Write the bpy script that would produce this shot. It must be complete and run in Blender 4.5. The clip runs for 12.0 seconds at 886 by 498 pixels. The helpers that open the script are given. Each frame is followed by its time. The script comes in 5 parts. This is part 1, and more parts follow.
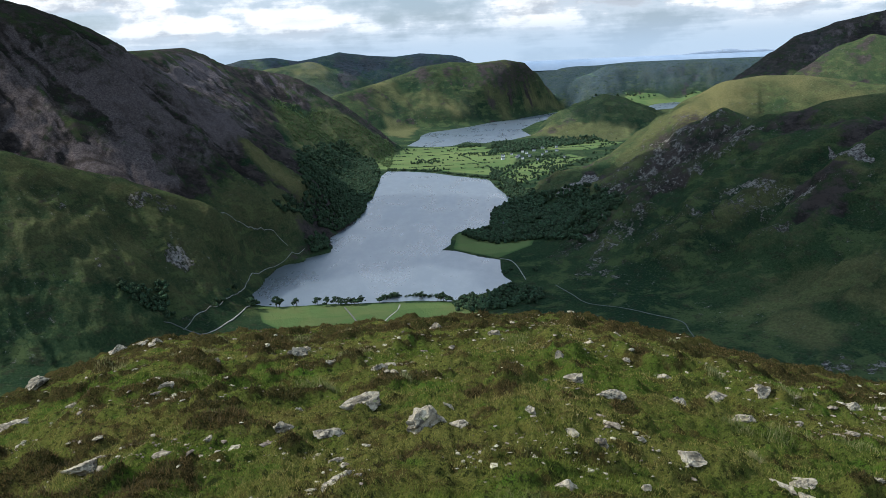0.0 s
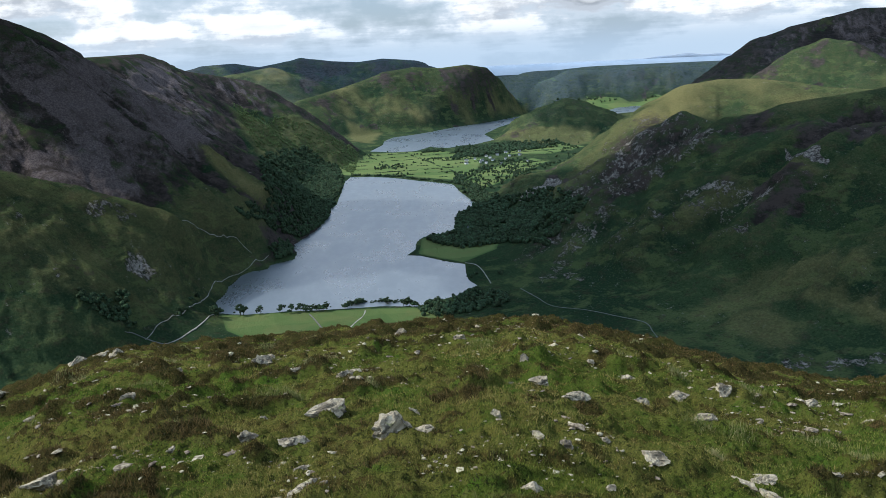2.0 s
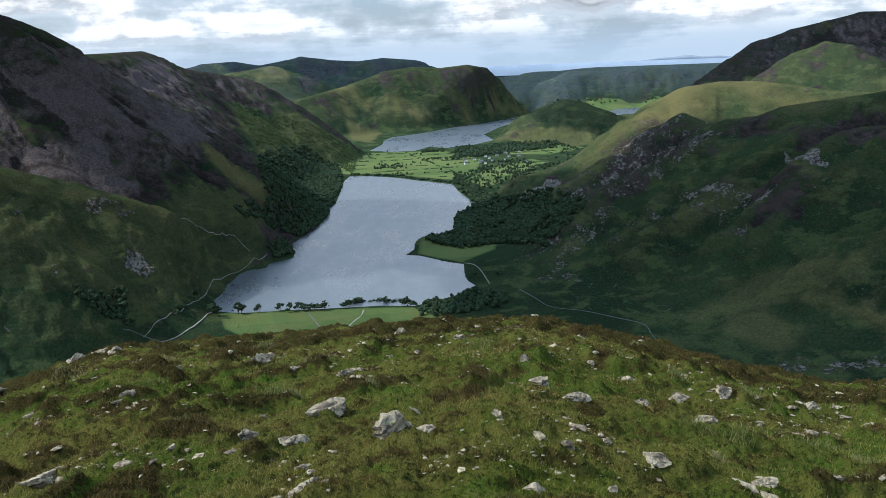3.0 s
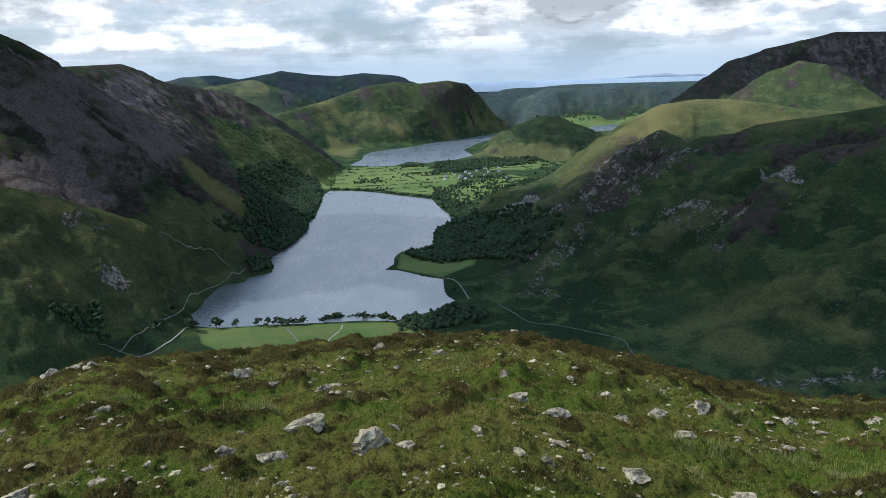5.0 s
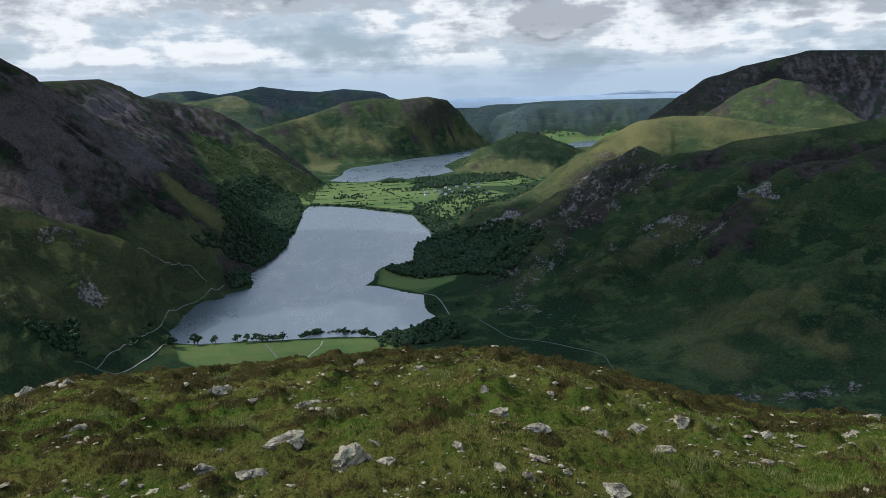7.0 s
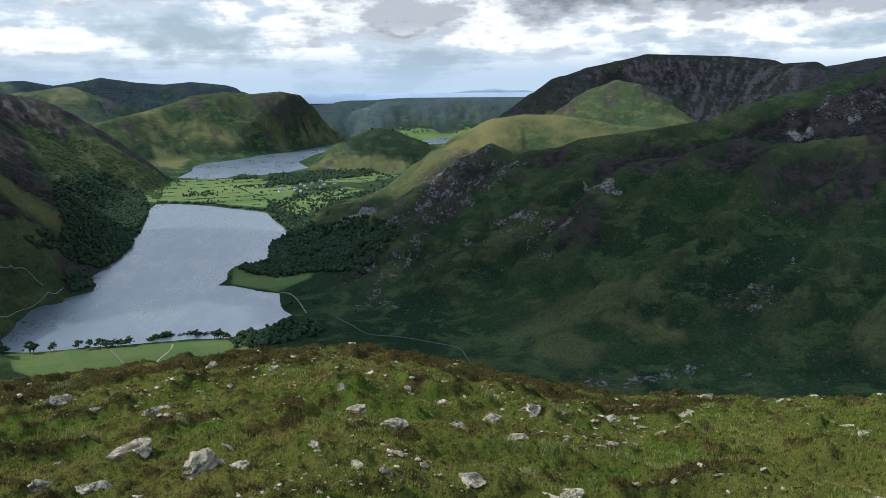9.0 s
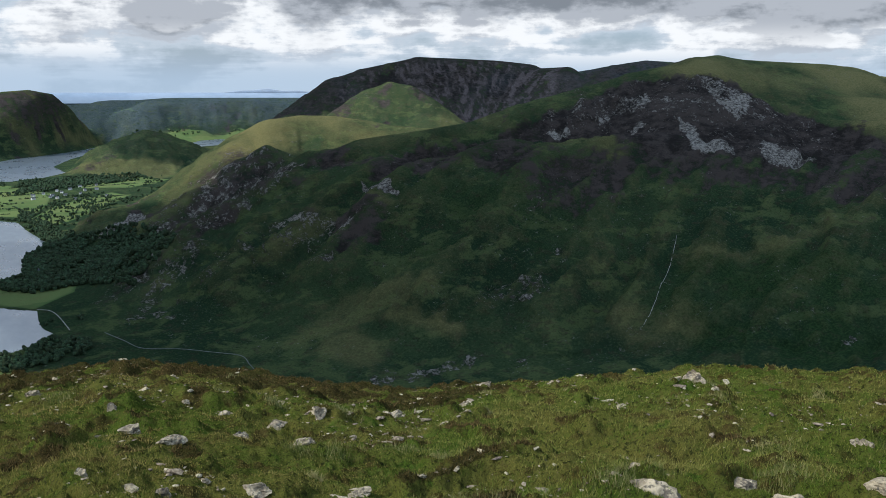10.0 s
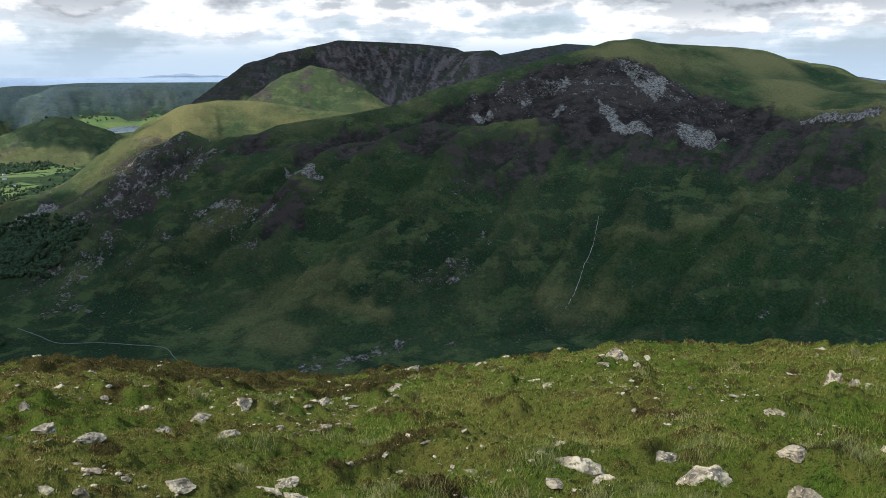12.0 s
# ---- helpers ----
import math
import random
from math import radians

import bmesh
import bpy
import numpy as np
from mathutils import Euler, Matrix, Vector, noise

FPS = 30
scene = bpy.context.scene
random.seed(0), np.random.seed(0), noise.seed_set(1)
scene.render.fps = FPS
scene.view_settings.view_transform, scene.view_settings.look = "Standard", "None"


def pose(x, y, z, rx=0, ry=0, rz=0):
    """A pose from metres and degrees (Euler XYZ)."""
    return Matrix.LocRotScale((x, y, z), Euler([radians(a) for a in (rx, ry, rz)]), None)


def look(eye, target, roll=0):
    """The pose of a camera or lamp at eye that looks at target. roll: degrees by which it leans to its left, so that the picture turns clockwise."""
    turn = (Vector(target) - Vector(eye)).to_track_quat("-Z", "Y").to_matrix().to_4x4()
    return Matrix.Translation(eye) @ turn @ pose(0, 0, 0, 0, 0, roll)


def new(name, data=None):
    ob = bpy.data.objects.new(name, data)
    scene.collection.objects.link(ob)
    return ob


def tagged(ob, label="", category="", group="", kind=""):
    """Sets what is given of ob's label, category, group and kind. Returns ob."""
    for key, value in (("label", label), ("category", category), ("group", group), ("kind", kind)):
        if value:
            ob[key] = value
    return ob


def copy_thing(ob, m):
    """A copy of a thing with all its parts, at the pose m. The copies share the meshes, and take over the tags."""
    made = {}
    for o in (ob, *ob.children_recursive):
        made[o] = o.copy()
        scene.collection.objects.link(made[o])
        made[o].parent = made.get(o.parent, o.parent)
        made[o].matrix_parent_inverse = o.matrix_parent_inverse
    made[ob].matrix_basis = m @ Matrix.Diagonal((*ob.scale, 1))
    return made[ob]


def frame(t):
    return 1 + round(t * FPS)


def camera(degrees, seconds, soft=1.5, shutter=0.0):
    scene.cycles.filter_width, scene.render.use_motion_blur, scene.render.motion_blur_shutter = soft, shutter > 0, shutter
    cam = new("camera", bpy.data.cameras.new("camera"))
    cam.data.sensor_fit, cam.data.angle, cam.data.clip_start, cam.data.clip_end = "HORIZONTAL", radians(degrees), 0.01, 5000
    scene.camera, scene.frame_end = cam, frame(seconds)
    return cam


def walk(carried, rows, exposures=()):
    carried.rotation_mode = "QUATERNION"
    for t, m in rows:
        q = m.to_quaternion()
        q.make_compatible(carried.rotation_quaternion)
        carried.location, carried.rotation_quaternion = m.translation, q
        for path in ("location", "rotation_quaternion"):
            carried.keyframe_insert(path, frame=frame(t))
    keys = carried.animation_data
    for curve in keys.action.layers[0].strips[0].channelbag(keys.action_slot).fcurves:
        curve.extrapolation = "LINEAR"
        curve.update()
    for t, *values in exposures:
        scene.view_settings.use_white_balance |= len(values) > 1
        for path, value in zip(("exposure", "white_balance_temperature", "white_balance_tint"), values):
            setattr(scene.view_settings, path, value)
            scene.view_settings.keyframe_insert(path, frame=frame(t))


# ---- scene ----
cam = camera(56.5, 12.0, soft=0.6)
EYE = 342.0      # the eye above the lake, whose level is z = 0
# seconds, x, y, z off the standing place, yaw, pitch, roll
ROWS = [
    (0.0, -0.011, 0.004, 0.000, 0.00, -13.32, 2.54),
    (0.5, 0.012, -0.001, 0.003, 0.77, -13.18, 2.50),
    (1.0, 0.026, 0.004, 0.000, 0.19, -12.94, 2.72),
    (1.5, 0.018, -0.007, 0.003, -1.61, -12.80, 2.85),
    (2.0, 0.001, -0.005, 0.002, -2.55, -13.10, 2.74),
    (2.5, -0.016, 0.007, -0.004, -2.40, -13.11, 2.34),
    (4.5, -0.042, 0.011, -0.001, -3.34, -12.74, 1.97),
    (5.0, -0.036, 0.012, -0.001, -3.87, -12.11, 1.74),
    (5.5, -0.033, 0.003, 0.003, -4.80, -11.47, 1.61),
    (6.0, -0.035, 0.004, 0.003, -5.12, -10.87, 1.57),
    (6.5, -0.036, -0.003, 0.001, -5.17, -10.94, 1.56),
    (8.5, -0.034, 0.009, 0.000, -7.75, -11.61, 1.35),
    (9.0, -0.014, 0.002, -0.005, -15.13, -11.48, 0.45),
    (9.5, 0.002, -0.017, 0.000, -23.55, -11.26, -0.19),
    (10.0, 0.014, -0.007, -0.002, -30.42, -11.44, -0.23),
    (10.5, 0.038, 0.003, -0.006, -34.61, -11.57, -0.27),
    (11.0, 0.045, -0.009, 0.005, -38.20, -11.62, -0.58),
    (11.5, 0.053, -0.012, 0.004, -39.45, -12.09, -0.68),
    (12.0, 0.051, 0.009, -0.003, -35.68, -12.52, -0.07),
]
walk(cam, [(t, pose(x, y, EYE + z, 90 + pitch, roll, yaw)) for t, x, y, z, yaw, pitch, roll in ROWS],
     [(0.0, 0.12, 6080, 8), (2.5, 0.12, 6080, 8), (5.0, 0.1, 6080, 8), (5.5, 0.1, 6080, 8), (6.0, -0.15, 6080, 8), (6.5, -0.15, 6080, 8), (8.5, 0.0, 6080, 8), (9.0, 0.1, 6100, 8),
      (9.5, -0.05, 6100, 8), (10.0, -0.08, 6200, 9), (10.5, 0.14, 6250, 9), (11.0, 0.18, 6300, 9), (11.5, 0.2, 6340, 9), (12.0, 0.24, 6340, 9)])

# ---- daylight: broken cloud over the fells, the sun to the south-west ----
SUN_AZ, SUN_EL = -80.0, 43.0     # degrees clockwise from the y axis, and up


def bearing(az, r):
    """Plan metres of a bearing (degrees clockwise from the y axis) and a range."""
    return r * math.sin(radians(az)), r * math.cos(radians(az))


class Nodes:
    """A short way to write node trees."""

    def __init__(self, tree):
        self.tree = tree
        tree.nodes.clear()

    def add(self, kind, props=None, **sockets):
        n = self.tree.nodes.new(kind)
        for k, v in (props or {}).items():
            setattr(n, k, v)
        for k, v in sockets.items():
            key = int(k[1:]) if k[0] == "i" and k[1:].isdigit() else k.replace("_", " ")
            self.put(n.inputs[key], v)
        return n

    def put(self, socket, v):
        if isinstance(v, bpy.types.NodeSocket):
            self.tree.links.new(v, socket)
        else:
            socket.default_value = v

    def math(self, op, a, b=0.0, clamp=False):
        return self.add("ShaderNodeMath", {"operation": op, "use_clamp": clamp}, i0=a, i1=b).outputs[0]

    def mix(self, fac, a, b):
        n = self.add("ShaderNodeMix", {"data_type": "RGBA"})
        self.put(n.inputs["Factor"], fac)
        self.put(n.inputs[6], a if isinstance(a, bpy.types.NodeSocket) else (*a, 1))
        self.put(n.inputs[7], b if isinstance(b, bpy.types.NodeSocket) else (*b, 1))
        return n.outputs[2]

    def noise(self, vec, scale, detail=4, rough=0.55, distort=0.0):
        return self.add("ShaderNodeTexNoise", Vector=vec, Scale=scale, Detail=detail, Roughness=rough, Distortion=distort).outputs[0]

    def ramp(self, fac, lo, hi):
        n = self.add("ShaderNodeMapRange", {"interpolation_type": "SMOOTHSTEP"}, Value=fac, From_Min=lo, From_Max=hi)
        return n.outputs[0]

    def scaled(self, vec, sx, sy, sz):
        return self.add("ShaderNodeVectorMath", {"operation": "MULTIPLY"}, i0=vec, i1=(sx, sy, sz)).outputs[0]


def build_world():
    world = bpy.data.worlds.new("sky")
    scene.world = world
    world.use_nodes = True
    n = Nodes(world.node_tree)
    way = n.add("ShaderNodeTexCoord").outputs["Generated"]
    sky = n.add("ShaderNodeTexSky", {"sky_type": "NISHITA", "sun_disc": False, "sun_elevation": radians(SUN_EL),
                                     "sun_rotation": radians(SUN_AZ), "altitude": 650.0, "dust_density": 2.5}).outputs[0]
    xyz = n.add("ShaderNodeSeparateXYZ", Vector=way)
    up = xyz.outputs[2]
    # a broken deck of cumulus: white heads, grey undersides, darker bases higher up, haze over the sea
    def cover(lift):
        high = n.math("ADD", up, lift)
        over = n.math("DIVIDE", 1.0, n.math("ADD", n.math("MAXIMUM", high, 0.0), 0.07))
        deck = n.noise(n.add("ShaderNodeCombineXYZ", X=n.math("MULTIPLY", xyz.outputs[0], over), Y=n.math("MULTIPLY", xyz.outputs[1], over), Z=3.7).outputs[0], 0.62, 7, 0.58)
        puff = n.noise(n.add("ShaderNodeCombineXYZ", X=xyz.outputs[0], Y=xyz.outputs[1], Z=n.math("MULTIPLY", high, 1.9)).outputs[0], 7.5, 9, 0.57)
        return n.math("ADD", n.math("MULTIPLY", deck, 0.30), n.math("MULTIPLY", puff, 0.70))
    dens, above = cover(0.0), cover(0.014)
    under = n.ramp(n.math("SUBTRACT", above, dens), -0.035, 0.06)
    rise = n.math("MULTIPLY", n.ramp(up, 0.02, 0.13), 0.10)
    east = n.math("MULTIPLY", n.math("MULTIPLY", n.ramp(up, 0.045, 0.10), n.ramp(xyz.outputs[0], 0.1, 0.6)), 0.18)
    dens = n.math("ADD", dens, n.math("ADD", rise, east))
    c = n.mix(n.ramp(dens, 0.40, 0.52), n.mix(0.5, sky, (4.6, 5.9, 7.6)), (6.6, 7.3, 8.1))
    heads = n.mix(under, (10.2, 10.2, 10.2), (5.4, 5.75, 6.3))
    c = n.mix(n.math("MULTIPLY", n.ramp(dens, 0.472, 0.535), n.ramp(up, 0.008, 0.04)), c, heads)
    c = n.mix(n.math("MULTIPLY", n.ramp(dens, 0.565, 0.63), n.ramp(up, 0.03, 0.07)), c, n.mix(under, (5.0, 5.25, 5.7), (2.5, 2.75, 3.1)))
    c = n.mix(n.math("MULTIPLY", n.ramp(up, 0.045, -0.005), 0.8), c, (5.0, 6.3, 7.8))
    c = n.mix(n.math("MULTIPLY", n.ramp(up, 0.10, 0.5), 0.75), c, (4.5, 6.3, 9.0))
    # glow round the sun and a brighter zenith, added to lift the shaded slopes
    sun_way = (*bearing(SUN_AZ, math.cos(radians(SUN_EL))), math.sin(radians(SUN_EL)))
    toward = n.add("ShaderNodeVectorMath", {"operation": "DOT_PRODUCT"}, i0=way, i1=sun_way).outputs["Value"]
    glow = n.math("POWER", n.math("MAXIMUM", toward, 0.0), 7.0)
    c = n.add("ShaderNodeVectorMath", {"operation": "SCALE"}, i0=c, Scale=n.math("ADD", n.math("ADD", n.math("MULTIPLY", glow, 3.0), 1.0), n.math("MULTIPLY", n.ramp(up, 0.10, 0.45), 0.95))).outputs[0]
    bg = n.add("ShaderNodeBackground", Color=c, Strength=0.1)
    n.add("ShaderNodeOutputWorld", Surface=bg.outputs[0])


build_world()
sun_lamp = bpy.data.lights.new("sun", "SUN")
sun_lamp.energy, sun_lamp.angle, sun_lamp.color = 5.0, radians(1.0), (1.0, 0.94, 0.84)
sun = new("sun", sun_lamp)
sx, sy = bearing(SUN_AZ, math.cos(radians(SUN_EL)))
sun.matrix_world = look((sx * 900, sy * 900, EYE + 900 * math.sin(radians(SUN_EL))), (0, 0, EYE))


# ---- materials ----
def material(name):
    m = bpy.data.materials.new(name)
    m.use_nodes = True
    return m, Nodes(m.node_tree)


def finish(n, color, rough=0.85, bump=None, strength=0.3, distance=0.05, **more):
    p = n.add("ShaderNodeBsdfPrincipled", Roughness=rough, **more)
    n.put(p.inputs["Base Color"], color if isinstance(color, bpy.types.NodeSocket) else (*color, 1))
    if bump is not None:
        n.put(p.inputs["Normal"], n.add("ShaderNodeBump", Height=bump, Strength=strength, Distance=distance).outputs[0])
    n.add("ShaderNodeOutputMaterial", Surface=p.outputs[0])


def fell_material():
    m, n = material("fell_turf")
    at = n.add("ShaderNodeTexCoord").outputs["Object"]
    cover = n.add("ShaderNodeVertexColor", {"layer_name": "cover"})
    rgb = n.add("ShaderNodeSeparateColor", Color=cover.outputs[0])
    rock, heath, dry, pasture = rgb.outputs[0], rgb.outputs[1], rgb.outputs[2], cover.outputs[1]
    big = n.noise(at, 0.007, 5, 0.6)
    terrace = n.scaled(at, 1.0, 1.0, 2.6)
    patchy = n.noise(terrace, 0.016, 6, 0.66, 0.3)
    mid = n.noise(n.scaled(at, 1.0, 1.0, 1.8), 0.055, 7, 0.70)
    fine = n.noise(at, 0.32, 5, 0.7)
    vein = n.add("ShaderNodeAttribute", {"attribute_name": "streak"}).outputs["Fac"]
    fern = n.add("ShaderNodeAttribute", {"attribute_name": "bracken"}).outputs["Fac"]
    slate_haze = n.add("ShaderNodeAttribute", {"attribute_name": "slate_haze"}).outputs["Fac"]
    scree = n.add("ShaderNodeAttribute", {"attribute_name": "scree"}).outputs["Fac"]
    # grazed turf, with rushes and bilberry in it
    turf = n.mix(n.ramp(big, 0.38, 0.62), (0.014, 0.028, 0.015), (0.027, 0.044, 0.020))
    turf = n.mix(n.math("MULTIPLY", n.ramp(patchy, 0.51, 0.60), 0.8), turf, (0.056, 0.074, 0.029))
    turf = n.mix(n.math("MULTIPLY", n.ramp(mid, 0.53, 0.61), 0.6), turf, (0.030, 0.028, 0.018))
    turf = n.mix(n.math("MULTIPLY", n.ramp(fine, 0.52, 0.64), 0.4), turf, (0.070, 0.082, 0.036))
    turf = n.mix(n.math("MULTIPLY", n.ramp(fine, 0.46, 0.36), 0.65), turf, (0.012, 0.021, 0.009))
    turf = n.mix(n.math("MULTIPLY", fern, n.ramp(mid, 0.72, 0.5)), turf, n.mix(n.ramp(fine, 0.4, 0.6), (0.011, 0.024, 0.010), (0.022, 0.042, 0.016)))
    # dry also carries the painted sun patches and the paler ribs
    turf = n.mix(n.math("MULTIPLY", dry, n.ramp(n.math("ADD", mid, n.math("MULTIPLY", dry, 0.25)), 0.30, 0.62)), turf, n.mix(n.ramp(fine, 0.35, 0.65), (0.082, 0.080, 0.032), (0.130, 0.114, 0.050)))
    field = n.mix(pasture, (0.040, 0.078, 0.028), (0.110, 0.140, 0.050))
    field = n.mix(n.math("MULTIPLY", n.ramp(patchy, 0.45, 0.6), 0.3), field, (0.12, 0.115, 0.05))
    turf = n.mix(n.ramp(pasture, 0.05, 0.2), turf, field)
    # heather: purple-brown, dark where it is deep
    moor = n.math("ADD", n.math("MULTIPLY", mid, 0.5), n.math("ADD", n.math("MULTIPLY", patchy, 0.3), n.math("MULTIPLY", fine, 0.2)))
    moor = n.math("ADD", moor, n.math("MULTIPLY", vein, 0.08))
    ling = n.mix(n.ramp(moor, 0.42, 0.58), (0.017, 0.015, 0.014), (0.048, 0.039, 0.034))
    turf = n.mix(n.ramp(n.math("ADD", heath, n.math("MULTIPLY", n.math("SUBTRACT", moor, 0.5), 3.2)), 0.30, 0.78), turf, ling)
    # distance haze of the far fells, put into their colour as blue-grey
    turf = n.mix(n.math("MULTIPLY", slate_haze, n.ramp(mid, 0.25, 0.55)), turf, n.mix(n.ramp(fine, 0.4, 0.62), (0.034, 0.050, 0.058), (0.058, 0.074, 0.080)))
    loose = n.math("ADD", n.math("MULTIPLY", n.noise(n.scaled(at, 1.0, 0.5, 0.4), 0.05, 6, 0.72), 0.7), n.math("MULTIPLY", vein, 0.22))
    turf = n.mix(n.math("MULTIPLY", n.ramp(n.math("ADD", loose, n.math("MULTIPLY", scree, 0.22)), 0.42, 0.62), n.ramp(scree, 0.05, 0.4)), turf, n.mix(n.ramp(fine, 0.36, 0.64), (0.056, 0.045, 0.044), (0.115, 0.095, 0.090)))
    # ribs, blocks and faces of rock
    stone = n.mix(n.ramp(n.math("ADD", n.noise(at, 0.22, 6, 0.72), n.math("MULTIPLY", vein, 0.08)), 0.38, 0.64), (0.042, 0.037, 0.033), (0.225, 0.205, 0.178))
    speck = n.math("ADD", n.math("MULTIPLY", n.noise(n.scaled(at, 1.0, 0.6, 0.35), 0.06, 6, 0.7, 0.4), 0.45), n.math("MULTIPLY", n.noise(n.scaled(at, 1.0, 1.0, 0.6), 0.19, 7, 0.78), 0.55))
    ragged = n.ramp(n.math("ADD", speck, n.math("ADD", n.math("MULTIPLY", n.math("SUBTRACT", rock, 0.5), 0.55), n.math("MULTIPLY", vein, 0.05))), 0.50, 0.54)
    swarm = n.math("MULTIPLY", n.ramp(n.noise(at, 0.13, 8, 0.8), 0.595, 0.63), n.ramp(n.noise(at, 0.011, 4, 0.6), 0.47, 0.57))
    c = n.mix(n.math("MAXIMUM", ragged, n.math("MULTIPLY", n.math("MULTIPLY", swarm, n.ramp(pasture, 0.08, 0.02)), 0.7)), turf, stone)
    finish(n, c, 0.95, n.math("ADD", n.math("MULTIPLY", fine, 0.8), n.math("ADD", n.math("MULTIPLY", mid, 1.6), n.math("MULTIPLY", ragged, 0.9))), 0.9, 2.6, Specular_IOR_Level=0.0)
    return m


def water_material():
    m, n = material("lake_water")
    at = n.add("ShaderNodeTexCoord").outputs["Object"]
    wide = n.noise(n.scaled(at, 1.0, 0.45, 1.0), 0.012, 4, 0.6, 0.6)
    rip = n.noise(n.scaled(at, 1.0, 0.4, 1.0), 0.06, 4, 0.7)
    finish(n, (0.060, 0.074, 0.086), n.math("ADD", n.math("MULTIPLY", n.ramp(n.math("ADD", n.math("MULTIPLY", wide, 0.6), n.math("MULTIPLY", rip, 0.4)), 0.38, 0.62), 0.09), 0.26), None, 0.0, 0.0, IOR=1.5, Specular_IOR_Level=1.0)
    return m


def turf_material():
    """The ground under the grass of the fell top: moss, peat and trodden turf."""
    m, n = material("mossy_turf")
    at = n.add("ShaderNodeTexCoord").outputs["Object"]
    wide, mid, fine, tiny = n.noise(at, 0.45, 5, 0.6), n.noise(at, 2.2, 7, 0.68), n.noise(at, 14.0, 6, 0.72), n.noise(at, 70.0, 4, 0.7)
    c = n.mix(n.ramp(wide, 0.38, 0.62), (0.056, 0.082, 0.012), (0.100, 0.096, 0.022))
    c = n.mix(n.math("MULTIPLY", n.ramp(mid, 0.50, 0.62), 0.85), c, (0.046, 0.030, 0.011))
    c = n.mix(n.math("MULTIPLY", n.ramp(mid, 0.44, 0.34), 0.7), c, (0.046, 0.090, 0.011))
    c = n.mix(n.math("MULTIPLY", n.ramp(fine, 0.52, 0.62), 0.5), c, (0.110, 0.098, 0.030))
    # darker in the low spots of the noise that also drives the bump
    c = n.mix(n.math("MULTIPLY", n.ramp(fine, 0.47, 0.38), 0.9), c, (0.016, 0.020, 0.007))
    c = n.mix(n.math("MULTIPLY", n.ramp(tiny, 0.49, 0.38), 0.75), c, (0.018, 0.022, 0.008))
    ling = n.add("ShaderNodeAttribute", {"attribute_name": "ling"}).outputs["Fac"]
    ling = n.ramp(n.math("ADD", ling, n.math("MULTIPLY", n.math("SUBTRACT", fine, 0.5), 0.9)), 0.35, 0.65)
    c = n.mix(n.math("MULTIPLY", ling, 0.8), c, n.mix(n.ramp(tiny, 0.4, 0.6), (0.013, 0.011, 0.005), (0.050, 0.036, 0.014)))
    finish(n, c, 0.95, n.math("ADD", n.math("MULTIPLY", mid, 2.0), n.math("ADD", fine, n.math("MULTIPLY", tiny, 0.35))), 1.0, 0.06, Specular_IOR_Level=0.0)
    return m


FELL, WATER, TURF = fell_material(), water_material(), turf_material()


# ---- noise on plan arrays ----
def grain(x, y, seed):
    """Smooth gradient noise, about -0.7 to 0.7."""
    xi, yi = np.floor(x).astype(np.int64), np.floor(y).astype(np.int64)
    fx, fy = x - xi, y - yi
    u, v = fx * fx * fx * (fx * (fx * 6 - 15) + 10), fy * fy * fy * (fy * (fy * 6 - 15) + 10)

    def corner(i, j):
        k = ((xi + i) * 374761393 + (yi + j) * 668265263 + seed * 1442695041) & 0xFFFFFFFF
        k = ((k ^ (k >> 13)) * 1274126177) & 0xFFFFFFFF
        k = ((k ^ (k >> 16)) * 2246822519) & 0xFFFFFFFF
        a = k.astype(np.float64) * (2 * math.pi / 4294967296.0)
        return np.cos(a) * (fx - i) + np.sin(a) * (fy - j)

    return (corner(0, 0) * (1 - u) + corner(1, 0) * u) * (1 - v) + (corner(0, 1) * (1 - u) + corner(1, 1) * u) * v


def layers(x, y, size, count, seed, gain=0.5, ridged=False):
    total, amp = np.zeros_like(x), 1.0
    for k in range(count):
        g = grain(x / size + 17.3 * k, y / size - 9.1 * k, seed + k)
        total += amp * ((0.5 - 2.0 * np.abs(g)) if ridged else g)
        size, amp = size * 0.5, amp * gain
    return total


def ease(v, lo, hi):
    t = np.clip((v - lo) / (hi - lo), 0, 1)
    return t * t * (3 - 2 * t)


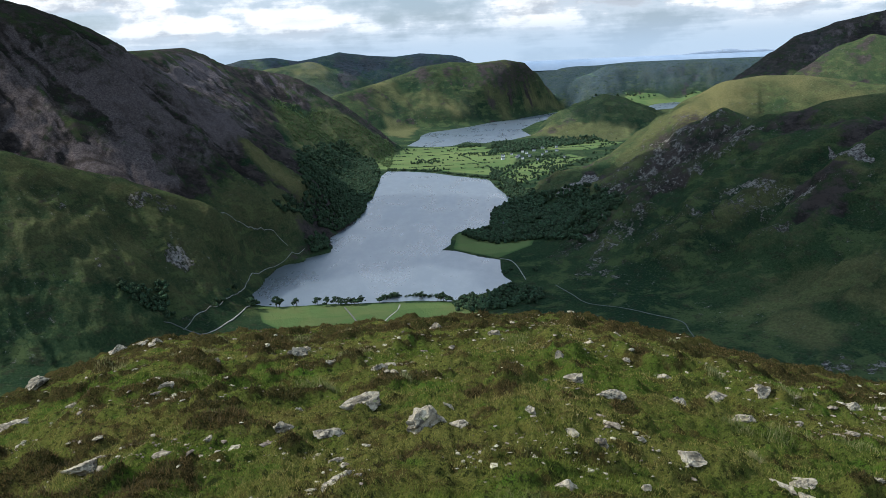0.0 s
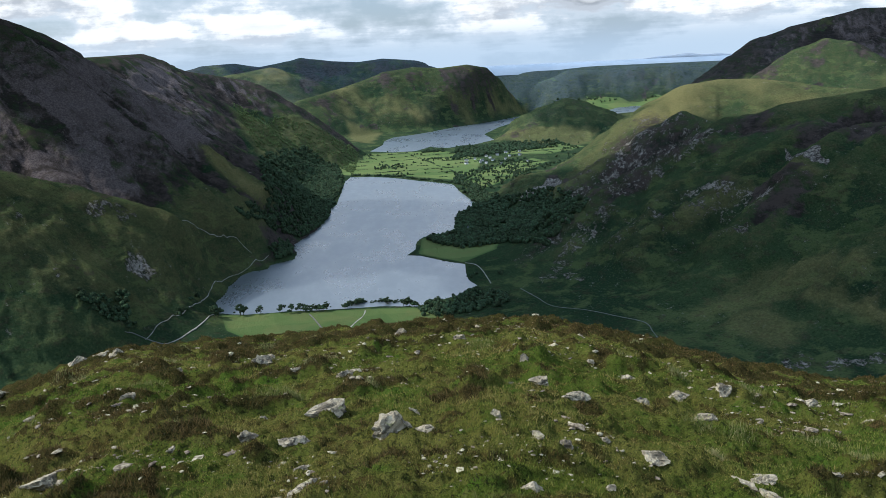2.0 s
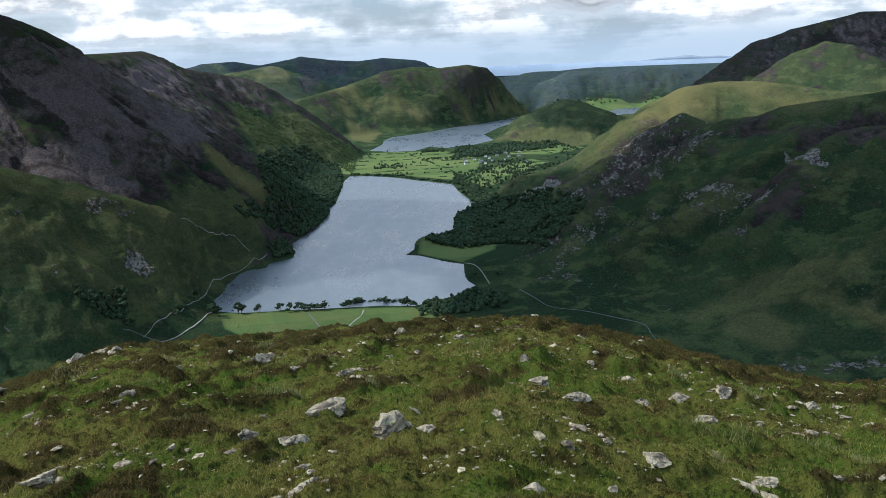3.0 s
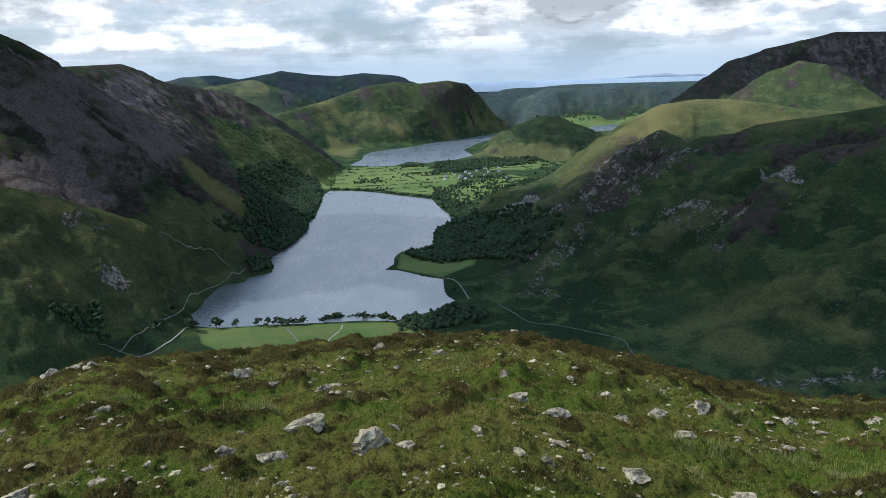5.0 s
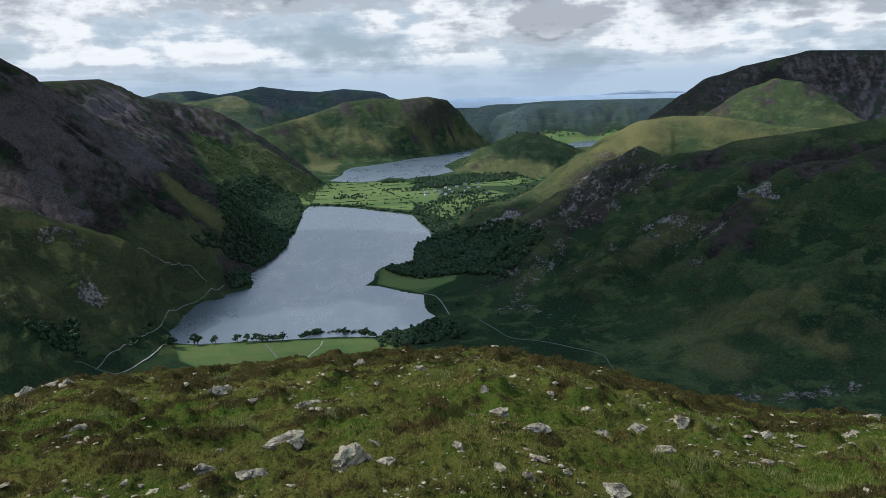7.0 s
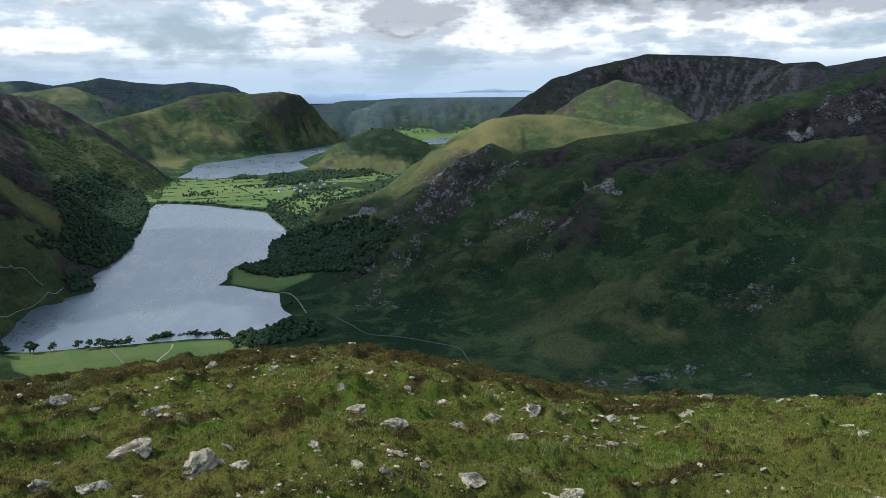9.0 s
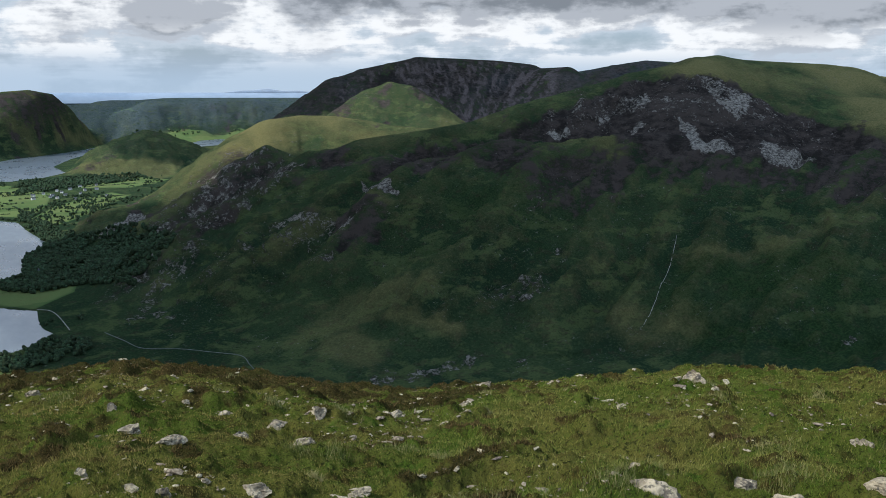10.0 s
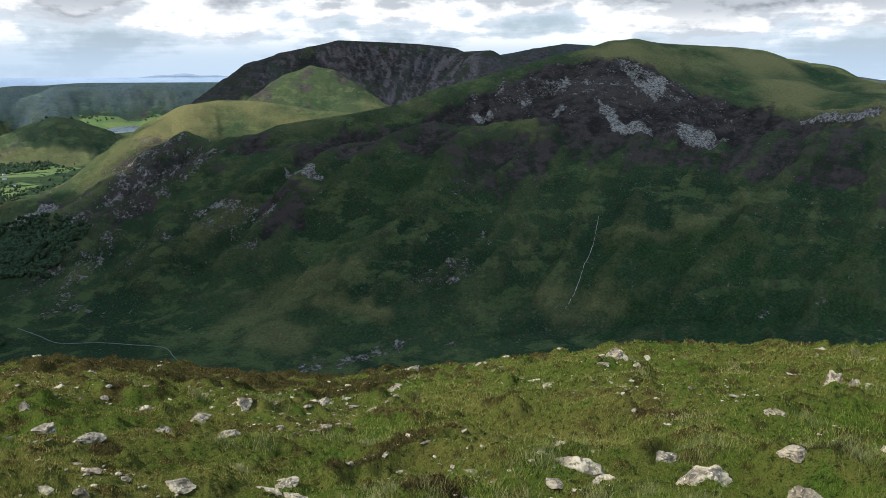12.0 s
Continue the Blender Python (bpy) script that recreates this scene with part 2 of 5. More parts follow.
# ---- the plan: crests as bearing, range and height over the lake ----
# (slope, roundness of the top, (bare rock, heather, bleached grass, blue-grey haze tint), crest line)
CRESTS = {
    "high_stile": (0.78, 25, (0.3, 0.8, 0.1, 0.0), [(-95, 1300, 330), (-60, 1450, 400), (-38, 1620, 440), (-27.1, 1798, 474), (-25.7, 1860, 472), (-24.2, 1953, 453), (-22.3, 2170, 422), (-20.6, 2380, 372)]),
    "red_pike": (0.78, 25, (0.25, 0.8, 0.1, 0.0), [(-21.6, 2400, 385), (-19.6, 2480, 388), (-17.0, 2790, 397), (-14.4, 2945, 337), (-10.8, 3038, 299), (-9.4, 3100, 246), (-7.8, 3193, 154)]),
    "high_stile_spur": (0.80, 18, (0.2, 0.40, 0.25, 0.05), [(-22.3, 2170, 422), (-17.1, 2046, 286), (-13.5, 1891, 160), (-10.3, 1829, 85)]),
    "high_crag_spur": (0.75, 30, (0.2, 0.7, 0.1, 0.0), [(-26.6, 1798, 466), (-26.0, 1612, 331), (-24.8, 1519, 257), (-23.5, 1395, 200)]),
    "shoulder": (0.95, 25, (0.1, 0.05, 0.15, 0), [(-60, 1200, 260), (-40, 1240, 250), (-28.5, 1240, 243), (-22.3, 1289, 190), (-17.2, 1333, 139), (-12.6, 1395, 41)]),
    "mellbreak": (0.80, 40, (0.1, 0.3, 0.25, 0.12), [(-7.2, 4030, 175), (-5.2, 4154, 207), (-3.3, 4278, 238), (-1.3, 4340, 284), (0.6, 4402, 299), (2.3, 4433, 287), (4.0, 4495, 298), (5.4, 4560, 278), (6.1, 4620, 239), (6.9, 4700, 176), (7.6, 4780, 111), (8.4, 4840, 55), (9.0, 4880, 25)]),
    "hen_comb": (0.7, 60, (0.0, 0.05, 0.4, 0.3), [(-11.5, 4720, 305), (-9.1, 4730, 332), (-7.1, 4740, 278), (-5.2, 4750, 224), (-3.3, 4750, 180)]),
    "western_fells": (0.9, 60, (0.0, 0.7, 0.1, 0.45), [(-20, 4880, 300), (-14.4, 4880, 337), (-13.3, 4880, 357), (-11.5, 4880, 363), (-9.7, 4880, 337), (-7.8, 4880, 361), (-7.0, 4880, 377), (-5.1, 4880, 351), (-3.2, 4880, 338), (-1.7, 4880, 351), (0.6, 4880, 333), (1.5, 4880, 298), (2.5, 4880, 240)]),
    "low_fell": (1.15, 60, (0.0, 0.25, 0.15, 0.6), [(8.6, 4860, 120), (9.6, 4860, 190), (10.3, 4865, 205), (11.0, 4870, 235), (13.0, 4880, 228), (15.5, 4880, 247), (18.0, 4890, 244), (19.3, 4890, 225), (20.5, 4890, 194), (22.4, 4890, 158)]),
    "rannerdale": (0.55, 14, (0.35, 0.25, 0.08, 0.1), [(7.6, 3410, 78), (9.3, 3441, 129), (10.8, 3472, 156), (11.9, 3472, 140), (13.0, 3503, 113), (14.3, 3503, 81), (15.9, 3472, 63)]),
    "grasmoor": (0.78, 50, (0.14, 1.0, 0.05, 0.2), [(20.3, 4030, 192), (21.6, 4154, 245), (23.2, 4247, 365), (25.1, 4278, 407), (26.9, 4309, 437), (28.7, 4340, 468), (30.9, 4371, 463), (33.9, 4340, 452), (36.2, 4278, 433), (37.0, 4216, 411), (38.7, 4154, 417), (40.1, 4092, 366), (42.4, 4092, 314)]),
    "crag_hill": (0.6, 60, (0.1, 0.9, 0.1, 0.3), [(39.3, 4712, 400), (42.0, 4712, 439), (44.0, 4712, 462), (45.4, 4712, 454), (47.3, 4712, 407)]),
    "whiteless": (0.75, 25, (0.05, 0.36, 0.2, 0.12), [(22.6, 3224, 212), (24.2, 3286, 266), (25.7, 3317, 319), (26.8, 3348, 343), (27.9, 3348, 331), (29.0, 3286, 290), (30.4, 3224, 211)]),
    "snockrigg": (0.8, 60, (0.1, 0.1, 0.5, 0), [(36, 2050, 235), (29.0, 2015, 231), (26.7, 2046, 237), (24.9, 2077, 248), (22.8, 2108, 258), (20.7, 2120, 259), (18.9, 2095, 252), (17.2, 2046, 212), (14.8, 1984, 116), (13.1, 1953, 85)]),
    "snockrigg_spur": (0.5, 40, (0.6, 0.6, 0.3, 0), [(15.2, 2015, 128), (13.0, 1971, 100), (10.4, 1940, 75), (8.1, 1922, 43), (6.1, 1934, 9)]),
    "goat_crag": (0.9, 20, (0.8, 0.4, 0.1, 0), [(23.5, 1790, 180), (21.5, 1800, 182), (20.2, 1800, 190), (18.7, 1820, 208), (17.0, 1830, 182), (14.5, 1800, 132), (12.0, 1760, 85)]),
    "robinson": (0.95, 45, (0.3, 0.3, 0.15, 0), [(21.6, 1612, 198), (23.0, 1612, 214), (25.1, 1612, 234), (27.8, 1624, 245), (32.4, 1643, 265), (36.2, 1674, 301), (40.1, 1705, 335), (43.1, 1736, 362), (45.8, 1767, 379), (48.2, 1798, 391)]),
    "robinson_dome": (1.0, 240, (0.0, 0.0, 0.55, 0), [(48.2, 1820, 392), (51.3, 1870, 387), (54.3, 1930, 383), (56.8, 1960, 360), (58.5, 1960, 350), (61.0, 1900, 320), (63.4, 1800, 295), (66.0, 1680, 272), (67.5, 1600, 272), (85, 1600, 290)]),
    "robinson_lawn": (0.9, 150, (0.0, 0.0, 0.55, 0), [(50.5, 1790, 362), (53.0, 1770, 343), (57.0, 1750, 318), (60.0, 1690, 298), (64.0, 1590, 284)]),
    "robinson_edge": (1.0, 12, (0.25, 0.6, 0.2, 0), [(49.2, 1730, 344), (51.5, 1690, 310), (53.7, 1650, 291), (55.9, 1600, 277), (59.5, 1540, 270), (62.8, 1500, 271), (67.5, 1450, 271), (85, 1450, 270)]),
    "robinson_terrace": (0.46, 40, (0.1, 0.15, 0.1, 0), [(23, 1560, 180), (28, 1480, 205), (34, 1460, 225), (42, 1480, 238), (50, 1480, 236), (58, 1430, 240), (66, 1380, 236), (85, 1400, 240)]),
    "robinson_spur": (0.55, 25, (0.35, 0.2, 0.15, 0), [(21.2, 1612, 208), (17.5, 1519, 123), (13.8, 1426, 69), (10.0, 1333, 18)]),
    "lower_knotts": (0.5, 30, (0.3, 0.15, 0.2, 0), [(38.0, 1330, 150), (33.5, 1220, 105), (29.0, 1120, 60), (25.5, 1050, 25)]),
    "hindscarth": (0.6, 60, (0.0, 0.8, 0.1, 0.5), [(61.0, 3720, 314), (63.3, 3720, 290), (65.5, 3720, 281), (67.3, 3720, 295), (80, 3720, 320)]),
}
# becks and gills that cut the flanks: width, depth, course as bearing and range
GILLS = [
    (34, 30, [(31.0, 1560), (26.0, 1430), (22.0, 1300), (17.5, 1180), (14.0, 1100)]),
    (22, 9, [(45.0, 1400), (44.6, 1280), (42.8, 1160), (41.0, 1040), (39.5, 950)]),
    (26, 10, [(58.5, 1350), (55.5, 1200), (53.0, 1080), (50.5, 980)]),
    (30, 12, [(-20.5, 2150), (-18.5, 1900), (-16.0, 1700), (-13.5, 1560)]),
]
NEAR_SHORE = [(-14.23, 1178), (-14.22, 1243), (-13.55, 1287), (-13.23, 1331), (-12.40, 1385), (-11.59, 1414), (-10.49, 1416), (-10.35, 1445), (-8.58, 1474), (-8.43, 1524), (-8.71, 1587), (-7.88, 1650), (-6.98, 1723), (-6.01, 1859), (-5.93, 1955), (-5.36, 2030), (-4.98, 2228), (-4.67, 2420), (-4.25, 2512), (-2.88, 2489), (-1.31, 2440), (0.26, 2360), (2.82, 2256), (3.32, 2116), (4.48, 1924), (3.75, 1841), (2.94, 1764), (3.00, 1660), (1.91, 1594), (0.58, 1585), (0.08, 1541), (-0.06, 1475), (-0.69, 1437), (0.24, 1428), (2.04, 1379), (3.45, 1351), (3.47, 1295), (3.73, 1243), (4.25, 1216), (3.18, 1174), (1.74, 1148), (-0.12, 1120), (-2.57, 1133), (-6.65, 1138), (-9.87, 1148), (-12.25, 1156)]
FAR_SHORE = [(-2.78, 3210), (-1.90, 3428), (-1.77, 3596), (-1.17, 3737), (0.01, 3811), (1.58, 3937), (3.14, 4142), (4.70, 4261), (6.24, 4466), (8.16, 4766), (8.61, 4792), (8.50, 4624), (7.58, 4344), (6.23, 4042), (5.14, 3690), (5.83, 3425), (4.47, 3274), (3.49, 3252), (2.63, 3187), (1.34, 3256), (0.35, 3135), (-1.22, 3132)]
THIRD_SHORE = [(13.2, 4230), (14.1, 4500), (15.4, 4610), (16.4, 4480), (15.3, 4170), (14.1, 4090)]
LAKES = [(0.0, 70, NEAR_SHORE), (0.0, 110, FAR_SHORE), (38.0, 110, THIRD_SHORE)]     # level, width of the shore's slope, outline
BROW = [(-180, 3), (-120, 4), (-60, 16), (-31, 19.4), (-22, 17.6), (-10, 18.2), (0, 18.0), (8, 18.0), (16, 19.4), (24, 20.9), (29, 21.3), (38, 20.4), (48, 18.95), (60, 17.75), (70, 16.3), (110, 8), (180, 3)]


def from_outline(x, y, outline):
    """Metres to an outline given as bearings and ranges: below nought inside."""
    pts = np.array([bearing(a, r) for a, r in outline])
    best, inside = np.full(x.shape, 1e18), np.zeros(x.shape, bool)
    for (x0, y0), (x1, y1) in zip(pts, np.roll(pts, -1, 0)):
        dx, dy = x1 - x0, y1 - y0
        t = np.clip(((x - x0) * dx + (y - y0) * dy) / (dx * dx + dy * dy), 0, 1)
        best = np.minimum(best, (x - x0 - t * dx) ** 2 + (y - y0 - t * dy) ** 2)
        if y0 != y1:
            inside ^= ((y0 > y) != (y1 > y)) & (x < dx * (y - y0) / (y1 - y0) + x0)
    return np.sqrt(best) * np.where(inside, -1, 1)


def crest(x, y, slope, top, line):
    """A fell's flank under its crest line: height, distance off and way along."""
    pts = [(*bearing(a, r), z) for a, r, z in line]
    high, off, along, run = np.full(x.shape, -1e9), np.zeros_like(x), np.zeros_like(x), 0.0
    for (x0, y0, z0), (x1, y1, z1) in zip(pts, pts[1:]):
        dx, dy = x1 - x0, y1 - y0
        size = math.hypot(dx, dy)
        t = np.clip(((x - x0) * dx + (y - y0) * dy) / size ** 2, 0, 1)
        d = np.hypot(x - x0 - t * dx, y - y0 - t * dy)
        h = z0 + t * (z1 - z0) - slope * (np.sqrt(d * d + top * top) - top)
        better = h > high
        high, off, along = np.where(better, h, high), np.where(better, d, off), np.where(better, run + t * size, along)
        run += size
    return high, off, along


def clumps(x, y):
    """Where heather and bilberry grow in mounds."""
    return layers(x, y, 0.95, 3, 151, 0.5) + 0.25 * layers(x, y, 4.0, 2, 155)


def heather_mask(x, y):
    r, az = np.hypot(x, y), np.degrees(np.arctan2(x, y))
    return np.maximum(layers(x, y, 1.3, 4, 101, 0.7), 1.6 * clumps(x, y) - 0.14) + 0.42 * ease(r, 11.5, 16.5) * (1 - ease(az, 30, 42)) + 0.02 * ease(-az, -2, 18) - 0.30 * ease(az, 25, 42) - 0.28 * ease(az, 1, 8) * (1 - ease(az, 22, 30)) * (1 - ease(r, 12, 15))


def near_ground(x, y):
    """The fell top underfoot and its brow, as height over the lake."""
    r, az = np.hypot(x, y), np.degrees(np.arctan2(x, y))
    a = np.tan(np.radians(np.interp(az, [b for b, _ in BROW], [e for _, e in BROW]))) - 0.15
    rr = np.minimum(r, 85.0)
    fall = 1.65 + a * rr * ease(rr, -2, 3) + 0.0034 * rr * rr + np.maximum(r - 85.0, 0) * 0.72
    lump = 0.20 * layers(x, y, 5.0, 3, 41, 0.5) + (0.15 + 0.08 * ease(az, 28, 45)) * layers(x, y, 1.2, 3, 45, 0.5) - 0.07 * layers(x, y, 0.36, 4, 49, 0.62, True)
    lump = lump + 0.15 * ease(clumps(x, y), 0.14, 0.5) - 0.07
    return EYE - fall + lump * ease(r, 1.0, 6.0) * (1 - ease(r, 60, 140))


def valley_floor(x, y):
    r, az = np.hypot(x, y), np.degrees(np.arctan2(x, y))
    z = 2.5 + 1.2 * layers(x, y, 160.0, 3, 7)
    z += 70 * ease(az, 26, 75) * (1 - ease(r, 2400, 3000)) + 40 * ease(-az, 18, 40)
    z += 38 * ease(az, 10, 13) * ease(r, 3800, 4150)
    z += ease(az, 5, 9) * 70 * ease(r, 4500, 4850)
    return z + (EYE - 5040 * math.tan(radians(0.85)) - z) * ease(r, 4780, 5040)


def fell_height(x, y):
    """Height of the whole dale over the lake, its hills and what covers them."""
    k = 9.0
    wx, wy = x + 22 * layers(x, y, 240.0, 4, 3), y + 22 * layers(x, y, 240.0, 4, 13)
    floor_z = valley_floor(x, y)
    stack, depth = np.exp(floor_z / k), np.zeros_like(x)
    high = floor_z.copy()
    coat, streak = np.zeros((4, *x.shape)), np.zeros_like(x)
    weight = np.exp(floor_z / 20.0)
    for slope, top, dress, line in CRESTS.values():
        h, off, along = crest(wx, wy, slope, top, line)
        gully = layers(along, off * 0.35, 110.0, 4, len(line) * 7, 0.6, True)
        h = h + gully * (11 - 3 * ease(np.hypot(x, y), 3500, 4100) - 6 * ease(x / np.hypot(x, y), 0.24, 0.42) * (1 - ease(np.hypot(x, y), 1850, 2150))) * ease(off, 12, 150)
        stack += np.exp(np.clip(h, -200, 600) / k)
        depth = np.where(h > high, off, depth)
        streak = np.where(h > high, layers(along, off * 0.2, 30.0, 4, len(line) * 5, 0.75), streak)
        high = np.maximum(high, h)
        w = np.exp(np.clip(h, -200, 600) / 20.0)
        weight += w
        coat += w * np.array(dress).reshape(4, *[1] * x.ndim)
    z = k * np.log(stack)
    coat /= weight
    hill = ease(z, 6, 40)
    rough = ease(coat[0], 0.05, 0.45)
    calm = 1 - 0.75 * ease(coat[2], 0.3, 0.5)      # lawns of the tops lie smooth
    z += hill * calm * ease(depth, 5, 90) * (13 * layers(x, y, 170.0, 6, 23, 0.5) + (5 + 6 * rough) * layers(x, y, 52.0, 6, 29, 0.6, True))
    # folds that run down to the dale head, across the long eastern flank
    az, r = np.degrees(np.arctan2(x, y)), np.hypot(x, y)
    u, v = (-0.89 * wx - 0.45 * wy) / 3.6, 0.45 * wx - 0.89 * wy
    z += hill * 24 * layers(u, v, 150.0, 6, 37, 0.55, True) * ease(az, 8, 16) * (1 - ease(r, 1480, 1640)) * ease(z, 10, 60)
    for wide, deep, course in GILLS:
        pts, best = [bearing(a, r) for a, r in course], np.full(x.shape, 1e9)
        for (x0, y0), (x1, y1) in zip(pts, pts[1:]):
            dx, dy = x1 - x0, y1 - y0
            t = np.clip(((wx - x0) * dx + (wy - y0) * dy) / (dx * dx + dy * dy), 0, 1)
            best = np.minimum(best, np.hypot(wx - x0 - t * dx, wy - y0 - t * dy))
        z -= deep * np.exp(-(best / wide) ** 2) * hill
    return z, hill, np.concatenate([coat, streak[None]])


def land(x, y):
    """The one ground sheet: height over the lake, hill mask, cover and distance to the shores."""
    r = np.hypot(x, y)
    z, hill, coat = np.full(x.shape, -500.0), np.zeros_like(x), np.zeros((5, *x.shape))
    shore = np.full(x.shape, 1e6)
    far = r > 300
    zf, hf, cf = fell_height(x[far], y[far])
    near_z = near_ground(x, y)
    for level, bank, outline in LAKES:
        s = from_outline(x[far], y[far], outline) + 4 * layers(x[far], y[far], 40.0, 3, 5)
        zf = np.where(s > 0, level + 0.5 + (zf - level - 0.5) * ease(s, -10, bank), level - 6 * ease(-s, -4, 25))
        shore[far] = np.minimum(shore[far], s)
    z[far], hill[far], coat[:, far] = zf, hf, cf
    return np.maximum(z, near_z), hill, shore, coat


def mesh_object(name, verts, faces, mat, smooth=True):
    me = bpy.data.meshes.new(name)
    me.from_pydata(verts, [], faces)
    me.materials.append(mat)
    me.polygons.foreach_set("use_smooth", [smooth] * len(me.polygons))
    return new(name, me)


def grid_mesh(name, x, y, z, mat):
    """A sheet over rows and columns of plan places, closed round the columns."""
    rows, cols = x.shape
    me = bpy.data.meshes.new(name)
    me.vertices.add(rows * cols)
    me.vertices.foreach_set("co", np.stack([x, y, z], -1).astype(np.float32).ravel())
    i, j = np.meshgrid(np.arange(rows - 1), np.arange(cols), indexing="ij")
    a, b = i * cols + j, i * cols + (j + 1) % cols
    quads = np.stack([a, b, b + cols, a + cols], -1).reshape(-1, 4)[:, ::-1]
    me.loops.add(quads.size)
    me.loops.foreach_set("vertex_index", quads.ravel().astype(np.int32))
    me.polygons.add(len(quads))
    me.polygons.foreach_set("loop_start", np.arange(0, quads.size, 4, dtype=np.int32))
    me.polygons.foreach_set("use_smooth", np.ones(len(quads), bool))
    me.update(calc_edges=True)
    me.materials.append(mat)
    return new(name, me)


# bare crags and screes: how bare, outline as bearing and range
CRAGS = [
    (0.42, [(14.2, 2050), (17.34, 1987), (20.16, 1773), (19.17, 1503), (16.74, 1467), (13.83, 1428), (10.02, 1353), (7.64, 1285), (6.45, 1328), (9.64, 1451), (10.41, 1739)]),
    (0.41, [(8.04, 1253), (11.95, 1360), (17.49, 1389), (22.7, 1350), (22.89, 1186), (17.61, 1223), (11.97, 1171)]),
    (0.47, [(16.57, 1990), (18.5, 1801), (20.06, 1607), (20.97, 1567), (19.8, 1498), (17.9, 1471), (16.03, 1437), (13.87, 1420), (12.5, 1451), (13.67, 1734), (14.33, 1916), (15.3, 1968)]),
    (0.47, [(11.73, 1399), (13.52, 1427), (14.47, 1355), (12.25, 1327), (9.64, 1206), (8.29, 1200), (10.17, 1318)]),
    (0.52, [(13.28, 1276), (14.21, 1307), (14.52, 1249), (13.74, 1234)]),
    (0.52, [(15.9, 1321), (17.0, 1321), (18.08, 1294), (16.96, 1284)]),
    (0.54, [(18.53, 1374), (20.78, 1358), (21.99, 1352), (21.5, 1328), (18.87, 1351)]),
    (0.52, [(18.46, 1295), (19.59, 1315), (20.5, 1292), (20.09, 1277), (18.79, 1270)]),
    (0.54, [(20.98, 1220), (22.53, 1224), (23.08, 1207), (22.48, 1192), (21.34, 1200)]),
    (0.52, [(22.4, 1281), (24.38, 1298), (24.63, 1284), (22.76, 1256)]),
    (0.95, [(24.84, 1411), (26.48, 1358), (27.22, 1325), (26.45, 1322), (25.39, 1365)]),
    (0.52, [(32.62, 1060), (33.72, 1097), (35.33, 1113), (37.55, 1096), (38.37, 1052), (35.94, 1052), (33.18, 1038)]),
    (0.52, [(27.71, 918), (30.59, 942), (33.48, 964), (33.68, 949), (30.16, 912), (28.11, 905)]),
    (0.54, [(25.26, 902), (26.1, 933), (27.11, 925), (26.54, 880), (25.44, 880)]),
    (0.47, [(29.81, 990), (30.96, 1003), (31.28, 989), (30.41, 979)]),
    (0.42, [(28.27, 1050), (30.69, 1081), (31.09, 1069), (29.06, 1047)]),
    (0.49, [(35.33, 945), (36.36, 962), (36.98, 942), (35.95, 928)]),
    (0.41, [(36.3, 1603), (38.23, 1647), (40.9, 1676), (43.89, 1702), (47.22, 1680), (48.69, 1670), (50.57, 1633), (52.4, 1615), (54.91, 1593), (55.99, 1558), (54.73, 1411), (51.53, 1408), (49.31, 1430), (47.08, 1428), (44.01, 1552), (40.17, 1592), (37.47, 1565)]),
    (0.85, [(46.33, 1551), (47.02, 1536), (47.69, 1481), (49.67, 1439), (49.62, 1412), (47.46, 1414), (46.59, 1520)]),
    (0.85, [(51.65, 1497), (52.94, 1441), (54.73, 1414), (53.35, 1398), (51.63, 1415)]),
    (0.57, [(47.04, 1677), (48.7, 1661), (50.76, 1625), (50.01, 1562), (48.8, 1589)]),
    (0.56, [(40.74, 1613), (42.43, 1653), (44.3, 1667), (44.51, 1641), (43.02, 1624), (41.32, 1608)]),
    (0.9, [(43.17, 1564), (43.73, 1578), (44.0, 1565), (43.45, 1548)]),
    (0.8, [(37.67, 1574), (38.82, 1583), (39.02, 1577), (38.06, 1565)]),
    (0.7, [(58.35, 1527), (60.61, 1509), (63.43, 1455), (62.84, 1453), (59.03, 1520)]),
    (0.52, [(57.38, 970), (58.13, 984), (58.04, 964), (57.59, 959)]),
    (0.44, [(37.93, 1163), (39.13, 1163), (39.94, 1142), (38.75, 1117)]),
    (0.52, [(-21.54, 1251), (-18.94, 1284), (-18.64, 1258), (-21.18, 1225)]),
    (0.52, [(-19.64, 1193), (-18.58, 1197), (-17.7, 1168), (-18.46, 1159), (-19.52, 1170)]),
    (0.47, [(-25.75, 1177), (-25.2, 1179), (-25.51, 1167), (-25.87, 1170)]),
    (0.54, [(-22.38, 1507), (-22.13, 1503), (-22.04, 1473), (-22.24, 1467)]),
    (0.35, [(-20.53, 1508), (-18.41, 1566), (-14.6, 1659), (-15.08, 1559), (-20.43, 1422)]),
    (0.47, [(-24.25, 1105), (-23.91, 1107), (-23.93, 1090), (-24.2, 1090)]),
    (0.38, [(-26.95, 1486), (-25.65, 1494), (-23.83, 1470), (-24.52, 1457), (-26.72, 1467)]),
    (0.85, [(7.51, 1815), (8.49, 1835), (10.03, 1881), (10.41, 1849), (8.87, 1795)]),
    (0.44, [(11.57, 1379), (13.08, 1410), (15.67, 1441), (15.31, 1422), (12.72, 1355)]),
    (0.42, [(-2.68, 3990), (0.06, 4034), (0.43, 4015), (-1.92, 3962)]),
]
